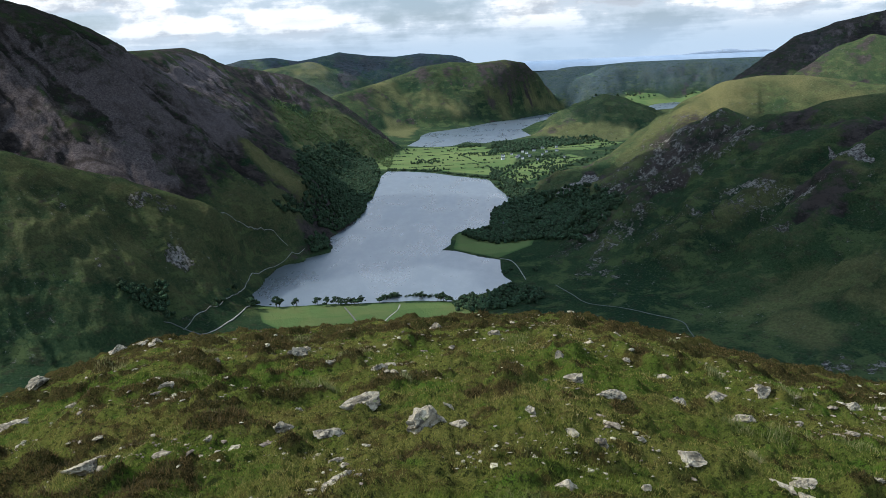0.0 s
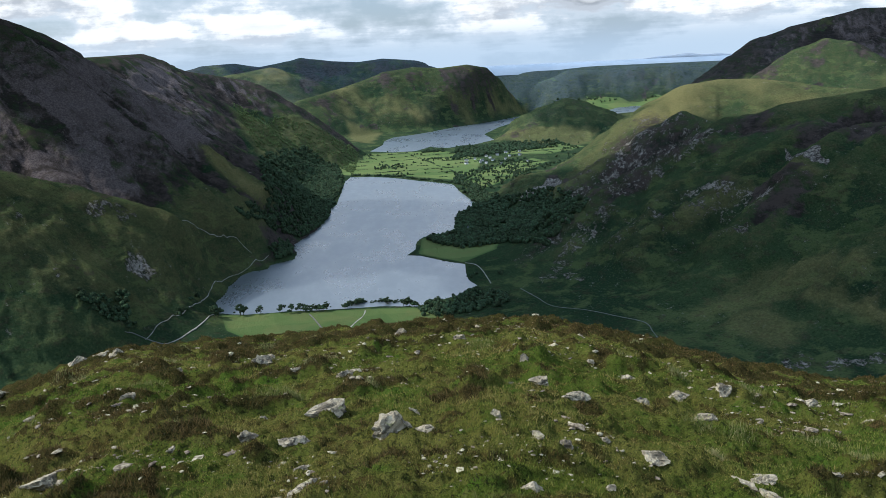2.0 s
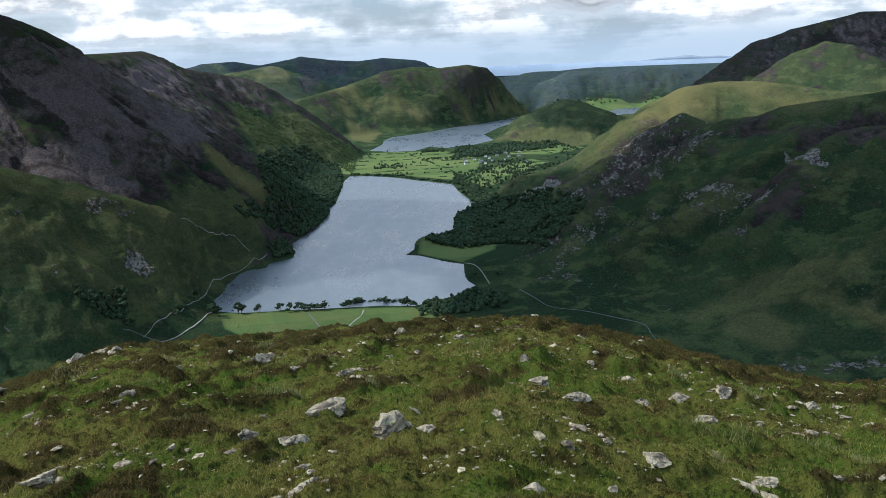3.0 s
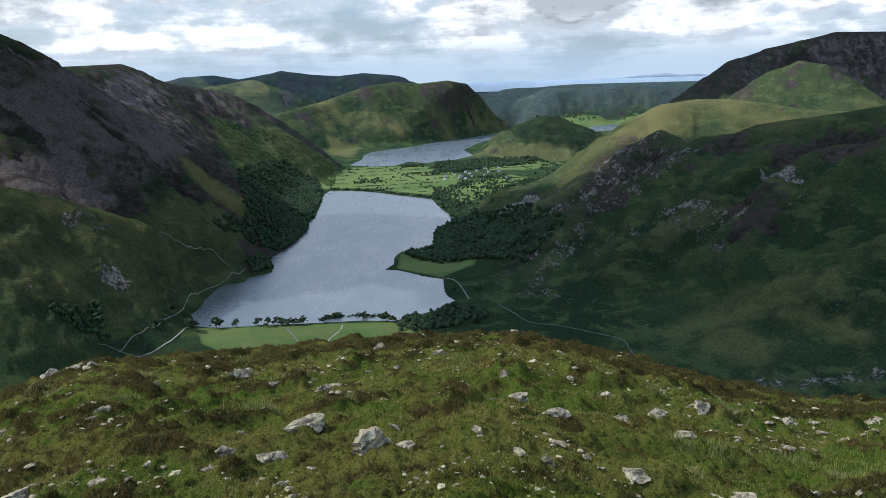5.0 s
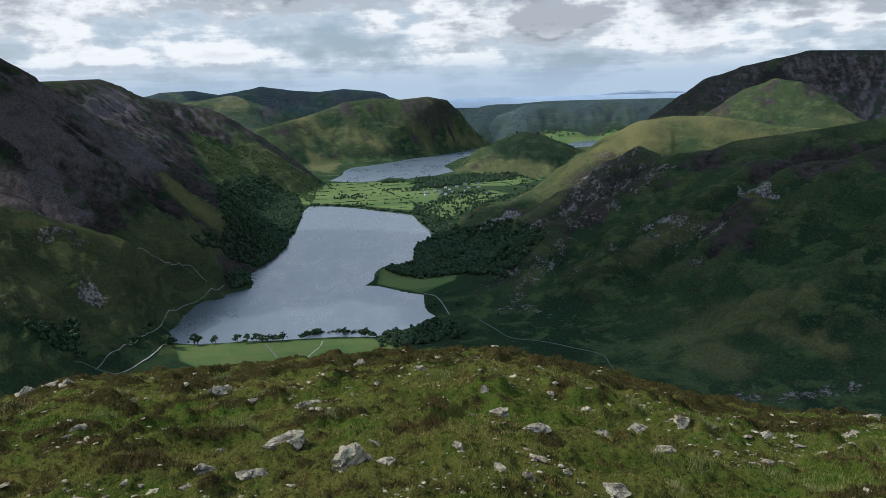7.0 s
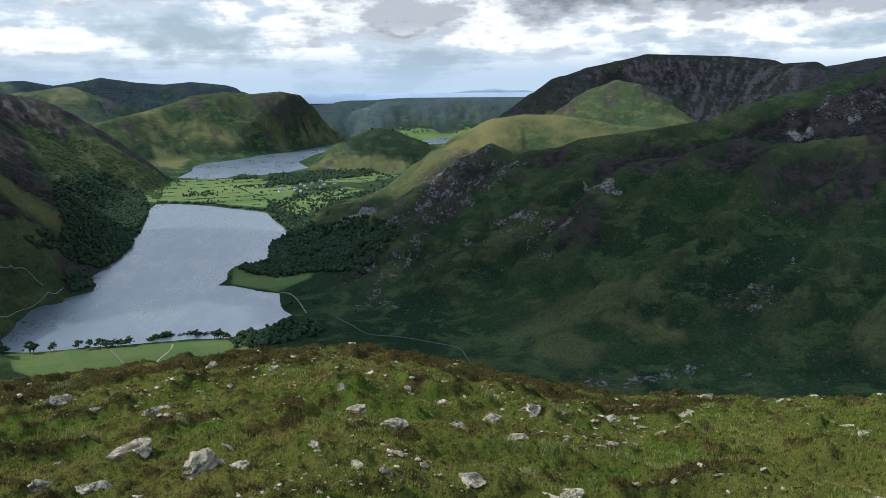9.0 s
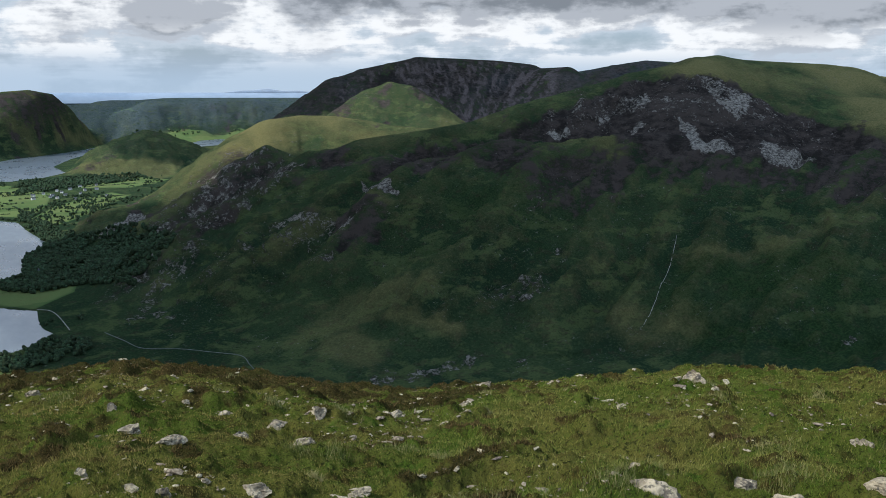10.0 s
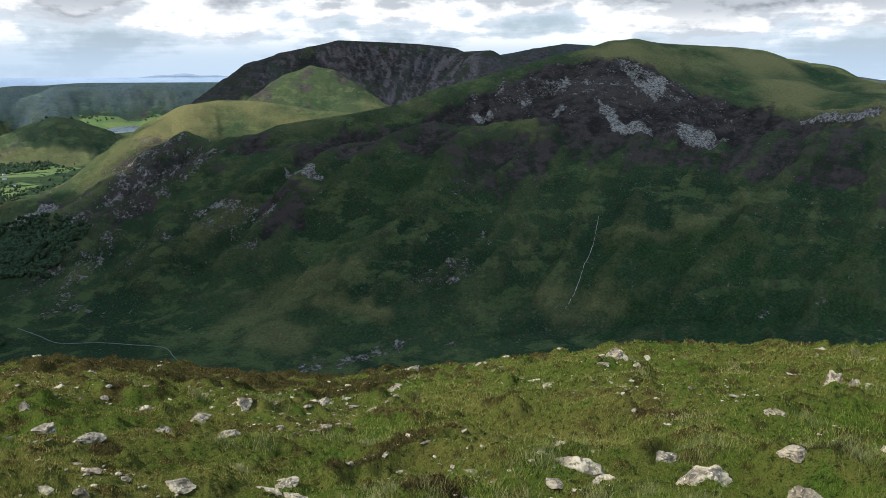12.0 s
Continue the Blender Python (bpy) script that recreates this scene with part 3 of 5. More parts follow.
# heather moor on the flanks, and green slopes where it gives out: how thick, outline
HEATHS = [
    (0.86, [(-27.2, 1748), (-24.2, 1840), (-19.6, 2418), (-17.17, 2653), (-14.46, 2756), (-13.13, 2667), (-11.04, 2718), (-10.4, 2544), (-12.39, 1754), (-13.5, 1684), (-10.73, 1622), (-12.22, 1592), (-13.99, 1628), (-18.91, 1300), (-22.29, 1269), (-25.46, 1246), (-28.45, 1235)]),
    (0.05, [(-28.51, 1221), (-25.51, 1236), (-22.32, 1258), (-18.94, 1284), (-14.42, 1552), (-11.53, 1585), (-9.41, 1605), (-10.74, 1450), (-18.04, 1084), (-23.63, 1005), (-30.42, 987)]),
    (0.5, [(-28.41, 1143), (-26.94, 1128), (-27.1, 1103), (-28.37, 1100)]),
    (0.9, [(2.88, 4427), (5.16, 4523), (6.66, 4932), (7.6, 4857), (5.5, 4476), (4.52, 4320), (2.82, 4245), (2.29, 4344)]),
    (0.1, [(-13.83, 1692), (-13.11, 1721), (-11.01, 1685), (-9.98, 1655), (-10.6, 1611), (-12.21, 1619), (-13.57, 1657)]),
    (0.85, [(24.32, 1509), (27.0, 1540), (30.48, 1585), (34.75, 1602), (37.47, 1566), (37.49, 1361), (36.32, 1269), (32.4, 1370), (28.49, 1370), (25.8, 1419)]),
    (1.5, [(35.53, 1601), (38.23, 1647), (40.9, 1676), (43.89, 1704), (47.22, 1683), (48.69, 1675), (50.56, 1636), (52.39, 1617), (54.9, 1595), (58.34, 1533), (57.77, 1423), (54.76, 1390), (51.56, 1393), (44.06, 1410), (37.48, 1554)]),
    (0.72, [(36.31, 1417), (44.05, 1418), (55.11, 1392), (58.04, 1522), (63.45, 1449), (63.89, 1207), (58.74, 1238), (51.64, 1327), (44.13, 1323), (41.83, 1273), (38.7, 1243), (36.32, 1246)]),
    (0.05, [(21.66, 1169), (28.4, 1244), (36.33, 1229), (44.17, 1284), (51.67, 1306), (58.77, 1223), (63.92, 1197), (64.87, 933), (52.39, 891), (26.49, 921), (17.61, 1038)]),
    (0.0, [(49.04, 1682), (54.0, 1821), (58.09, 1821), (63.0, 1697), (62.79, 1468), (57.66, 1545), (54.54, 1603), (50.92, 1633)]),
    (0.5, [(14.2, 2050), (17.34, 1987), (20.16, 1773), (19.17, 1503), (16.74, 1467), (13.83, 1428), (10.02, 1353), (7.64, 1285), (6.45, 1328), (9.64, 1451), (10.41, 1739)]),
    (0.8, [(16.57, 1990), (18.5, 1801), (20.06, 1607), (20.97, 1567), (19.8, 1498), (17.9, 1471), (16.03, 1437), (13.87, 1420), (12.5, 1451), (13.67, 1734), (14.33, 1916), (15.3, 1968)]),
    (0.12, [(-11.9, 2700), (-11.5, 2850), (-8.7, 2900), (-5.8, 2940), (-3.5, 2990), (-4.5, 2600), (-5.6, 2100), (-9.6, 1800), (-10.2, 2100)]),
]
# beds of deep green bracken, whose dark colour also stands for shade
BRACKEN_AND_SHADE = [
    # colours the right flank darker than the cloud shade alone leaves it
    (0.9, [(44.82, 1035), (46.63, 1151), (49.22, 1183), (55.49, 1161), (59.69, 1127), (64.12, 1134), (64.91, 919), (50.48, 898), (48.16, 892)]),
    # shade in the gill, put into the ground colour
    (0.7, [(21.22, 1136), (23.21, 1162), (29.17, 1215), (33.15, 1223), (32.35, 1196), (29.94, 1162), (25.12, 1131), (21.96, 1112)]),
    (0.6, [(28.48, 1348), (34.74, 1303), (40.32, 1163), (38.74, 1132), (32.36, 1237), (30.0, 1267)]),
]
# bleached and grazed grass; some outlines paint sunlit patches in the same pale colour
LAWNS_AND_SUN = [
    # lightens the shoulder's dim slope, where haze would brighten it
    (0.24, [(-28.5, 1221), (-25.5, 1236), (-22.3, 1258), (-18.9, 1284), (-14.4, 1552), (-11.5, 1585), (-9.6, 1600), (-10.7, 1460), (-18.0, 1110), (-23.6, 1080), (-29.4, 1080)]),
    (0.35, [(-11.9, 2650), (-8.7, 2880), (-5.8, 2930), (-3.5, 2980), (-4.5, 2620), (-7.4, 2700), (-10.0, 2350)]),
    (0.4, [(21.54, 1093), (24.34, 1143), (27.51, 1121), (29.91, 1106), (30.29, 1079), (27.07, 1069), (24.22, 1041), (21.06, 1031), (18.35, 1023)]),
    (0.75, [(27.05, 1048), (28.24, 1036), (31.46, 1011), (31.86, 997), (29.82, 1000), (28.22, 1015)]),
    # sunlit strip along the top edge, painted
    (0.9, [(56.61, 1573), (59.61, 1575), (61.86, 1489), (59.65, 1524), (56.98, 1554)]),
    (0.5, [(21.84, 1028), (24.22, 1041), (26.56, 985), (24.9, 940), (21.01, 994)]),
    (0.4, [(46.63, 1151), (51.88, 1163), (55.69, 1236), (56.06, 1225), (53.01, 1146), (47.43, 1123)]),
    (0.45, [(18.07, 1278), (21.54, 1357), (26.14, 1319), (26.89, 1292), (22.25, 1327), (18.75, 1256)]),
    # grass strip between heather and wood, paled as if in sun
    (0.7, [(-14.01, 1692), (-13.12, 1719), (-11.2, 1683), (-10.05, 1654), (-10.59, 1613), (-12.28, 1620), (-13.58, 1654)]),
    # spot of sun on the shoulder, painted into the turf
    (0.6, [(-22.97, 1177), (-22.14, 1191), (-20.65, 1164), (-21.38, 1133), (-22.77, 1148)]),
    (0.35, [(8.1, 1828), (11.92, 1930), (14.85, 2085), (15.22, 1977), (13.79, 1782), (12.31, 1734), (9.26, 1759)]),
    (0.5, [(3.5, 3534), (8.14, 3266), (11.17, 3295), (13.03, 3282), (11.17, 3016), (6.6, 3266)]),
    # sunlit foot of Mellbreak, painted
    (0.9, [(5.5, 4467), (6.64, 4606), (8.16, 4827), (8.15, 4800), (5.48, 4414)]),
    (0.7, [(-4.21, 3954), (-1.93, 3948), (-2.75, 3504), (-3.91, 3664)]),
]
# thin pink-grey scree over heather
SCREES = [
    # no scree bed: lightens the whole left massif in place of haze
    (0.75, [(-28.4, 1560), (-25.2, 1690), (-21.0, 1900), (-18.5, 2300), (-15.5, 2700), (-13.0, 2500), (-12.8, 1800), (-14.5, 1650), (-18.9, 1320), (-25.4, 1270), (-28.4, 1260)]),
    (0.5, [(21.8, 4060), (25, 4210), (29, 4310), (34, 4310), (38.5, 4140), (38, 3900), (30, 3900), (24, 3900)]),
    (0.75, [(-27.03, 1696), (-25.58, 1687), (-23.78, 1683), (-21.23, 1787), (-19.85, 1800), (-21.47, 1629), (-25.3, 1592), (-27.81, 1561)]),
    (1.0, [(-18.46, 2416), (-17.17, 2645), (-15.81, 2762), (-14.47, 2724), (-14.6, 2603), (-18.06, 1986), (-18.78, 1840)]),
    (0.4, [(-28.12, 1492), (-26.26, 1497), (-23.5, 1476), (-22.19, 1379), (-25.43, 1257), (-28.41, 1426)]),
    (0.5, [(-13.41, 2909), (-11.56, 3005), (-9.41, 2974), (-8.77, 2892), (-10.99, 2866)]),
    (0.5, [(-20.3, 1463), (-14.2, 1682), (-13.61, 1633), (-18.73, 1433)]),
]
# fields on the flats: outlines as bearing and range
MEADOWS = [
    [(-13.6, 1085), (-13.8, 1160), (-9, 1140), (0.5, 1112), (2.0, 1060), (-6, 1000), (-12, 1030)],
    [(0.3, 1440), (0.6, 1570), (2.6, 1590), (4.4, 1560), (5.9, 1530), (5.6, 1440), (3.3, 1365)],
    [(-4.9, 2560), (-5.4, 2950), (-2.6, 3110), (2.2, 3080), (3.2, 2960), (4.9, 2780), (4.4, 2480), (3.2, 2310), (0.4, 2420), (-2.5, 2530)],
    [(3.9, 2120), (3.6, 2280), (5.2, 2500), (8.4, 2740), (9.4, 2650), (7.2, 2350), (5.4, 2180)],
    [(6.5, 2900), (7.5, 3080), (10.5, 3150), (12.0, 3050), (9.5, 2850)],
    [(4.5, 4640), (6.0, 4925), (9.5, 4925), (10.5, 4740), (23.0, 4750), (23.0, 4300), (14.0, 4250), (10.5, 4500)],
]


def parcel(x, y):
    """The pattern of small fields on the flats: place across and along, warped a little."""
    wx, wy = x + 12 * grain(x / 90, y / 90, 3), y + 12 * grain(x / 90, y / 90, 4)
    return wx / 150.0 + wy / 600.0, wy / 95.0 - wx / 700.0


def build_ground():
    az = np.concatenate([np.arange(-33, 73, 0.14), np.arange(73, 327, 3.0)])
    ring = np.concatenate([np.geomspace(0.02, 2.4, 24), np.geomspace(2.5, 24, 400), np.geomspace(24.3, 60, 40), np.geomspace(63, 880, 30), np.geomspace(886, 2600, 300), np.geomspace(2608, 4000, 110), np.geomspace(4009, 5040, 130)])
    rr, aa = np.meshgrid(ring, np.radians(az), indexing="ij")
    x, y = rr * np.sin(aa), rr * np.cos(aa)
    shape = x.shape
    z, hill, shore, coat = land(x.ravel(), y.ravel())
    z, hill, shore, coat = z.reshape(shape), hill.reshape(shape), shore.reshape(shape), coat.reshape(5, *shape)
    # land cover: bare rock, heather, bleached grass, improved pasture
    gx, gy = np.gradient(z, axis=0) / np.gradient(rr, axis=0), np.gradient(z, axis=1) / (np.gradient(aa, axis=1) * rr)
    steep = np.hypot(gx, gy)
    rock = 0.30 * ease(coat[0] + 0.4 * (np.minimum(steep, 1.6) - 0.8) + 0.5 * layers(x, y, 80.0, 5, 67, 0.65) + 0.2 * coat[4], 0.1, 0.9) * hill
    bare = np.zeros(shape)
    zone = (rr > 880) & (rr < 4950)

    def ragged(size, wide, seed):
        return x[zone] + size * layers(x[zone], y[zone], wide, 5, seed, 0.65), y[zone] + size * layers(x[zone], y[zone], wide, 5, seed + 1, 0.65)

    bx, by = ragged(8, 30.0, 83)
    for strength, outline in CRAGS:
        inside = np.zeros(shape)
        inside[zone] = ease(-from_outline(bx, by, outline), -12, 3)
        rock = np.maximum(rock, inside * strength)
        bare = np.maximum(bare, inside * min(strength, 0.65))
    z = z + bare * (5 * layers(x, y, 34.0, 4, 91, 0.6, True) + 3 * coat[4])
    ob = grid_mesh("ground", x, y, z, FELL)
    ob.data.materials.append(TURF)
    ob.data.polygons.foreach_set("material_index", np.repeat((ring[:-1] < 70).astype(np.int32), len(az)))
    heath = ease(coat[1] + 0.75 * layers(x, y, 150.0, 5, 61, 0.62), 0.25, 0.75) * hill
    bx, by = ragged(30, 90.0, 85)
    for strength, outline in HEATHS:
        edge = from_outline(bx, by, outline)
        inside = ease(-edge, -20, 25)
        heath[zone] = heath[zone] + (strength - heath[zone]) * inside
    dry = ease(coat[2] + 0.6 * layers(x, y, 200.0, 4, 71, 0.6), 0.2, 0.9) * hill
    bx, by = ragged(16, 60.0, 95)
    for strength, outline in LAWNS_AND_SUN:
        edge = from_outline(bx, by, outline)
        dry[zone] = np.maximum(dry[zone], strength * ease(-edge, -18, 14))
    # ribs are painted paler, to show relief the light leaves flat; heather thins there
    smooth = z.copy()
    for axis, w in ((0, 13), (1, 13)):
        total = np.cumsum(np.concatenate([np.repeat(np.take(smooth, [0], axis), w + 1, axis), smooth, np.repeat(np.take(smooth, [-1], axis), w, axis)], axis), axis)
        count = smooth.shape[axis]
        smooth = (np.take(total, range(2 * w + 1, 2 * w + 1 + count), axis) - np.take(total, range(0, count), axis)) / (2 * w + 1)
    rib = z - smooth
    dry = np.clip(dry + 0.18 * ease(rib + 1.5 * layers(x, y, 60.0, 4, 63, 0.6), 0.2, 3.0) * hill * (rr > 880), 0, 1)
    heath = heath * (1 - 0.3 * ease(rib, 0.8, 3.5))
    pasture = np.zeros(shape)
    flat = rr > 950
    for outline in MEADOWS:
        pasture[flat] = np.maximum(pasture[flat], ease(-from_outline(x[flat], y[flat], outline), -6, 6))
    u, v = parcel(x, y)
    pasture *= (steep < np.where(rr > 4200, 0.6, 0.3)) * (0.35 + 0.65 * (np.abs(np.sin(np.floor(u + 0.5) * 12.9898 + np.floor(v + 0.5) * 78.233) * 43758.5453) % 1.0))
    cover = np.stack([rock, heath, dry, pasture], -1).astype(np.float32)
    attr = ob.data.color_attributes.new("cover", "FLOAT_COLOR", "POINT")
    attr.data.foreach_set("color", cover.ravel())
    veins = ob.data.attributes.new("streak", "FLOAT", "POINT")
    veins.data.foreach_set("value", coat[4].astype(np.float32).ravel())
    fern = np.zeros(shape)
    bx, by = ragged(40, 110.0, 88)
    for strength, outline in BRACKEN_AND_SHADE:
        edge = from_outline(bx, by, outline)
        fern[zone] = np.maximum(fern[zone], strength * ease(-edge, -25, 45))
    beds = ob.data.attributes.new("bracken", "FLOAT", "POINT")
    beds.data.foreach_set("value", (fern * ease(layers(x, y, 70.0, 4, 98, 0.6), -0.7, 0.3)).astype(np.float32).ravel())
    tops = np.zeros(shape)
    top = rr < 70
    tops[top] = ease(heather_mask(x[top], y[top]), 0.28, 0.58)
    ling = ob.data.attributes.new("ling", "FLOAT", "POINT")
    ling.data.foreach_set("value", tops.astype(np.float32).ravel())
    thin = np.zeros(shape)
    bx, by = ragged(25, 80.0, 93)
    for strength, outline in SCREES:
        edge = from_outline(bx, by, outline)
        thin[zone] = np.maximum(thin[zone], strength * ease(-edge, -25, 30))
    scree = ob.data.attributes.new("scree", "FLOAT", "POINT")
    scree.data.foreach_set("value", thin.astype(np.float32).ravel())
    # how much haze colour the ground takes: by fell, and towards the far rim
    slate_haze = ob.data.attributes.new("slate_haze", "FLOAT", "POINT")
    slate_haze.data.foreach_set("value", np.maximum(ease(coat[3] + 0.15 * layers(x, y, 160.0, 5, 75, 0.6), 0.1, 0.8) * hill, 0.8 * ease(rr, 4780, 4880)).astype(np.float32).ravel())
    return tagged(ob, "grassy fellside falling to a glacial valley of green and brown fells", "ground", kind="structure")


def build_water():
    for level, bank, outline in LAKES:
        pts = [(*bearing(a, r), level) for a, r in outline]
        ob = mesh_object("water", pts, [list(range(len(pts)))[::-1]], WATER)
        if ob.data.polygons[0].normal.z < 0:
            ob.data.flip_normals()
        tagged(ob, "grey rippled lake water under a cloudy sky", "lake", kind="structure")


build_ground()
build_water()


# ---- more materials ----
def plain_material(name, lo, hi, scale, rough=0.9, bump=0.4, distance=0.02, detail=6, random=0.0):
    """Two tones of one surface mixed by noise, with relief; random: how much single pieces differ."""
    m, n = material(name)
    at = n.add("ShaderNodeTexCoord").outputs["Object"]
    g = n.noise(at, scale, detail, 0.65)
    c = n.mix(n.ramp(g, 0.35, 0.65), lo, hi)
    if random:
        isle = n.add("ShaderNodeNewGeometry").outputs["Random Per Island"]
        tint = n.add("ShaderNodeHueSaturation", Color=c)
        n.put(tint.inputs["Value"], n.math("ADD", n.math("MULTIPLY", isle, random), 1.0 - random / 2))
        n.put(tint.inputs["Hue"], n.math("ADD", n.math("MULTIPLY", isle, random * 0.06), 0.5 - random * 0.03))
        c = tint.outputs[0]
    finish(n, c, rough, g, bump, distance, Specular_IOR_Level=0.05)
    return m


def lichen_stone():
    """Pale volcanic rock, blotched by grey and yellow-green lichen."""
    m, n = material("lichened_rock")
    at = n.add("ShaderNodeTexCoord").outputs["Object"]
    own = n.add("ShaderNodeObjectInfo").outputs["Random"]
    shift = n.add("ShaderNodeVectorMath", {"operation": "ADD"}, i0=at, i1=n.add("ShaderNodeCombineXYZ", X=n.math("MULTIPLY", own, 40.0)).outputs[0]).outputs[0]
    coarse = n.noise(shift, 7.0, 7, 0.7, 0.4)
    spots = n.noise(shift, 26.0, 5, 0.7, 0.6)
    grit = n.noise(shift, 120.0, 4, 0.7)
    c = n.mix(n.ramp(coarse, 0.36, 0.62), (0.115, 0.092, 0.062), (0.38, 0.318, 0.215))
    c = n.mix(n.ramp(spots, 0.58, 0.68), c, (0.58, 0.505, 0.355))
    c = n.mix(n.math("MULTIPLY", n.ramp(n.noise(shift, 14.0, 5, 0.7), 0.50, 0.60), 0.85), c, (0.050, 0.043, 0.036))
    c = n.mix(n.math("MULTIPLY", n.ramp(n.noise(shift, 9.0, 3, 0.6, 0.8), 0.64, 0.70), 0.5), c, (0.30, 0.30, 0.10))
    finish(n, c, 0.92, n.math("ADD", n.math("MULTIPLY", coarse, 2.0), n.math("ADD", spots, n.math("MULTIPLY", grit, 0.3))), 0.7, 0.02, Specular_IOR_Level=0.2)
    return m


def blade_material(name, lo, hi, tip):
    """Grass: every blade its own tint; light comes through the leaf."""
    m, n = material(name)
    isle = n.add("ShaderNodeNewGeometry").outputs["Random Per Island"]
    at = n.add("ShaderNodeTexCoord").outputs["Object"]
    patch = n.noise(at, 0.55, 4, 0.65)
    c = n.mix(isle, lo, hi)
    c = n.mix(n.ramp(n.math("ADD", patch, n.math("MULTIPLY", isle, 0.3)), 0.53, 0.76), c, tip)
    p = n.add("ShaderNodeBsdfPrincipled", Roughness=0.6, Base_Color=c, Specular_IOR_Level=0.05)
    back = n.add("ShaderNodeBsdfTranslucent", Color=c)
    mixed = n.add("ShaderNodeMixShader", i0=0.3, i1=p.outputs[0], i2=back.outputs[0])
    n.add("ShaderNodeOutputMaterial", Surface=mixed.outputs[0])
    return m


ROCK = lichen_stone()
SCATTER_STONE = plain_material("weathered_stone_chips", (0.08, 0.066, 0.044), (0.31, 0.262, 0.178), 30.0, 0.9, 0.5, 0.01, 5, 0.7)
TURF_BLADE = blade_material("turf_grass_blade", (0.040, 0.062, 0.008), (0.146, 0.164, 0.024), (0.255, 0.200, 0.064))
LUSH_BLADE = blade_material("lush_grass_blade", (0.036, 0.068, 0.007), (0.132, 0.182, 0.024), (0.235, 0.215, 0.060))
STRAW_BLADE = blade_material("bleached_grass_blade", (0.07, 0.10, 0.026), (0.19, 0.18, 0.065), (0.30, 0.26, 0.12))
HEATHER = blade_material("heather_leaf", (0.020, 0.023, 0.007), (0.060, 0.051, 0.016), (0.100, 0.067, 0.025))
LEAF = plain_material("woodland_leaf", (0.018, 0.032, 0.018), (0.038, 0.056, 0.026), 0.4, 0.9, 0.6, 0.4, 4, 0.8)
SCRUB_LEAF = plain_material("birch_scrub_leaf", (0.046, 0.070, 0.026), (0.085, 0.110, 0.042), 0.4, 0.9, 0.6, 0.4, 4, 0.6)
BARK = plain_material("bark", (0.04, 0.032, 0.026), (0.09, 0.075, 0.06), 3.0)
GRIT = plain_material("pale_track_grit", (0.14, 0.132, 0.115), (0.30, 0.285, 0.255), 0.12)
ROAD = plain_material("worn_lane_asphalt", (0.075, 0.082, 0.070), (0.13, 0.132, 0.12), 0.2)
WALLSTONE = plain_material("dry_stone", (0.07, 0.07, 0.065), (0.16, 0.155, 0.145), 0.8)
RENDERED = plain_material("whitewashed_render", (0.62, 0.61, 0.58), (0.78, 0.77, 0.74), 0.7)
SLATE = plain_material("roof_slate", (0.05, 0.055, 0.065), (0.10, 0.105, 0.115), 1.5)
PANE = plain_material("dark_window_glass", (0.02, 0.024, 0.03), (0.04, 0.045, 0.05), 1.0, 0.2, 0.0)
# reflected sky and haze are put into the sea's pale colour
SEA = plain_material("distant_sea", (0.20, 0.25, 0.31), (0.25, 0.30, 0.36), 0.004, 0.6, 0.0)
# haze over the far coast is put into this pale blue
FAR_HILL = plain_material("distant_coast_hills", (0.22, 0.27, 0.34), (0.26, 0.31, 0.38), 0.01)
VAPOUR = plain_material("cloud_vapour", (0.75, 0.76, 0.78), (0.90, 0.90, 0.91), 0.004, 1.0, 0.0)


# ---- helpers for things ----
def part(name, bm, mat, parent=None, label="", smooth=True):
    """Links a bmesh as one mesh object, under a thing or a part of it."""
    me = bpy.data.meshes.new(name)
    bm.to_mesh(me)
    bm.free()
    me.materials.append(mat)
    me.polygons.foreach_set("use_smooth", [smooth] * len(me.polygons))
    ob = new(name, me)
    if parent:
        ob.parent = parent
    if label:
        ob["label"] = label
    return ob


def array_mesh(name, verts, tris, mat, smooth=False):
    """A mesh from arrays of places and triangles."""
    me = bpy.data.meshes.new(name)
    me.vertices.add(len(verts))
    me.vertices.foreach_set("co", np.asarray(verts, np.float32).ravel())
    me.loops.add(tris.size)
    me.loops.foreach_set("vertex_index", tris.ravel().astype(np.int32))
    me.polygons.add(len(tris))
    me.polygons.foreach_set("loop_start", np.arange(0, tris.size, 3, dtype=np.int32))
    me.polygons.foreach_set("use_smooth", np.full(len(tris), smooth))
    me.update(calc_edges=True)
    me.materials.append(mat)
    return new(name, me)


def ico(sub):
    bm = bmesh.new()
    bmesh.ops.create_icosphere(bm, subdivisions=sub, radius=1.0)
    v = np.array([p.co[:] for p in bm.verts])
    t = np.array([[p.index for p in f.verts] for f in bm.faces])
    bm.free()
    return v, t


def scatter(rng, shape_v, shape_t, places, sizes, squash, jitter):
    """Copies of a small lump at many places, each turned, squashed and roughened; as arrays."""
    n, k = len(places), len(shape_v)
    turn = rng.uniform(0, 2 * math.pi, n)
    v = np.repeat(shape_v[None], n, 0) * (1 + jitter * rng.uniform(-1, 1, (n, k, 1)))
    v = v * sizes[:, None, None] * squash[:, None, :]
    c, s = np.cos(turn)[:, None], np.sin(turn)[:, None]
    v = np.stack([v[..., 0] * c - v[..., 1] * s, v[..., 0] * s + v[..., 1] * c, v[..., 2]], -1) + places[:, None, :]
    t = shape_t[None] + (np.arange(n) * k)[:, None, None]
    return v.reshape(-1, 3), t.reshape(-1, 3)


def height(x, y):
    return land(np.atleast_1d(np.asarray(x, float)), np.atleast_1d(np.asarray(y, float)))[0]


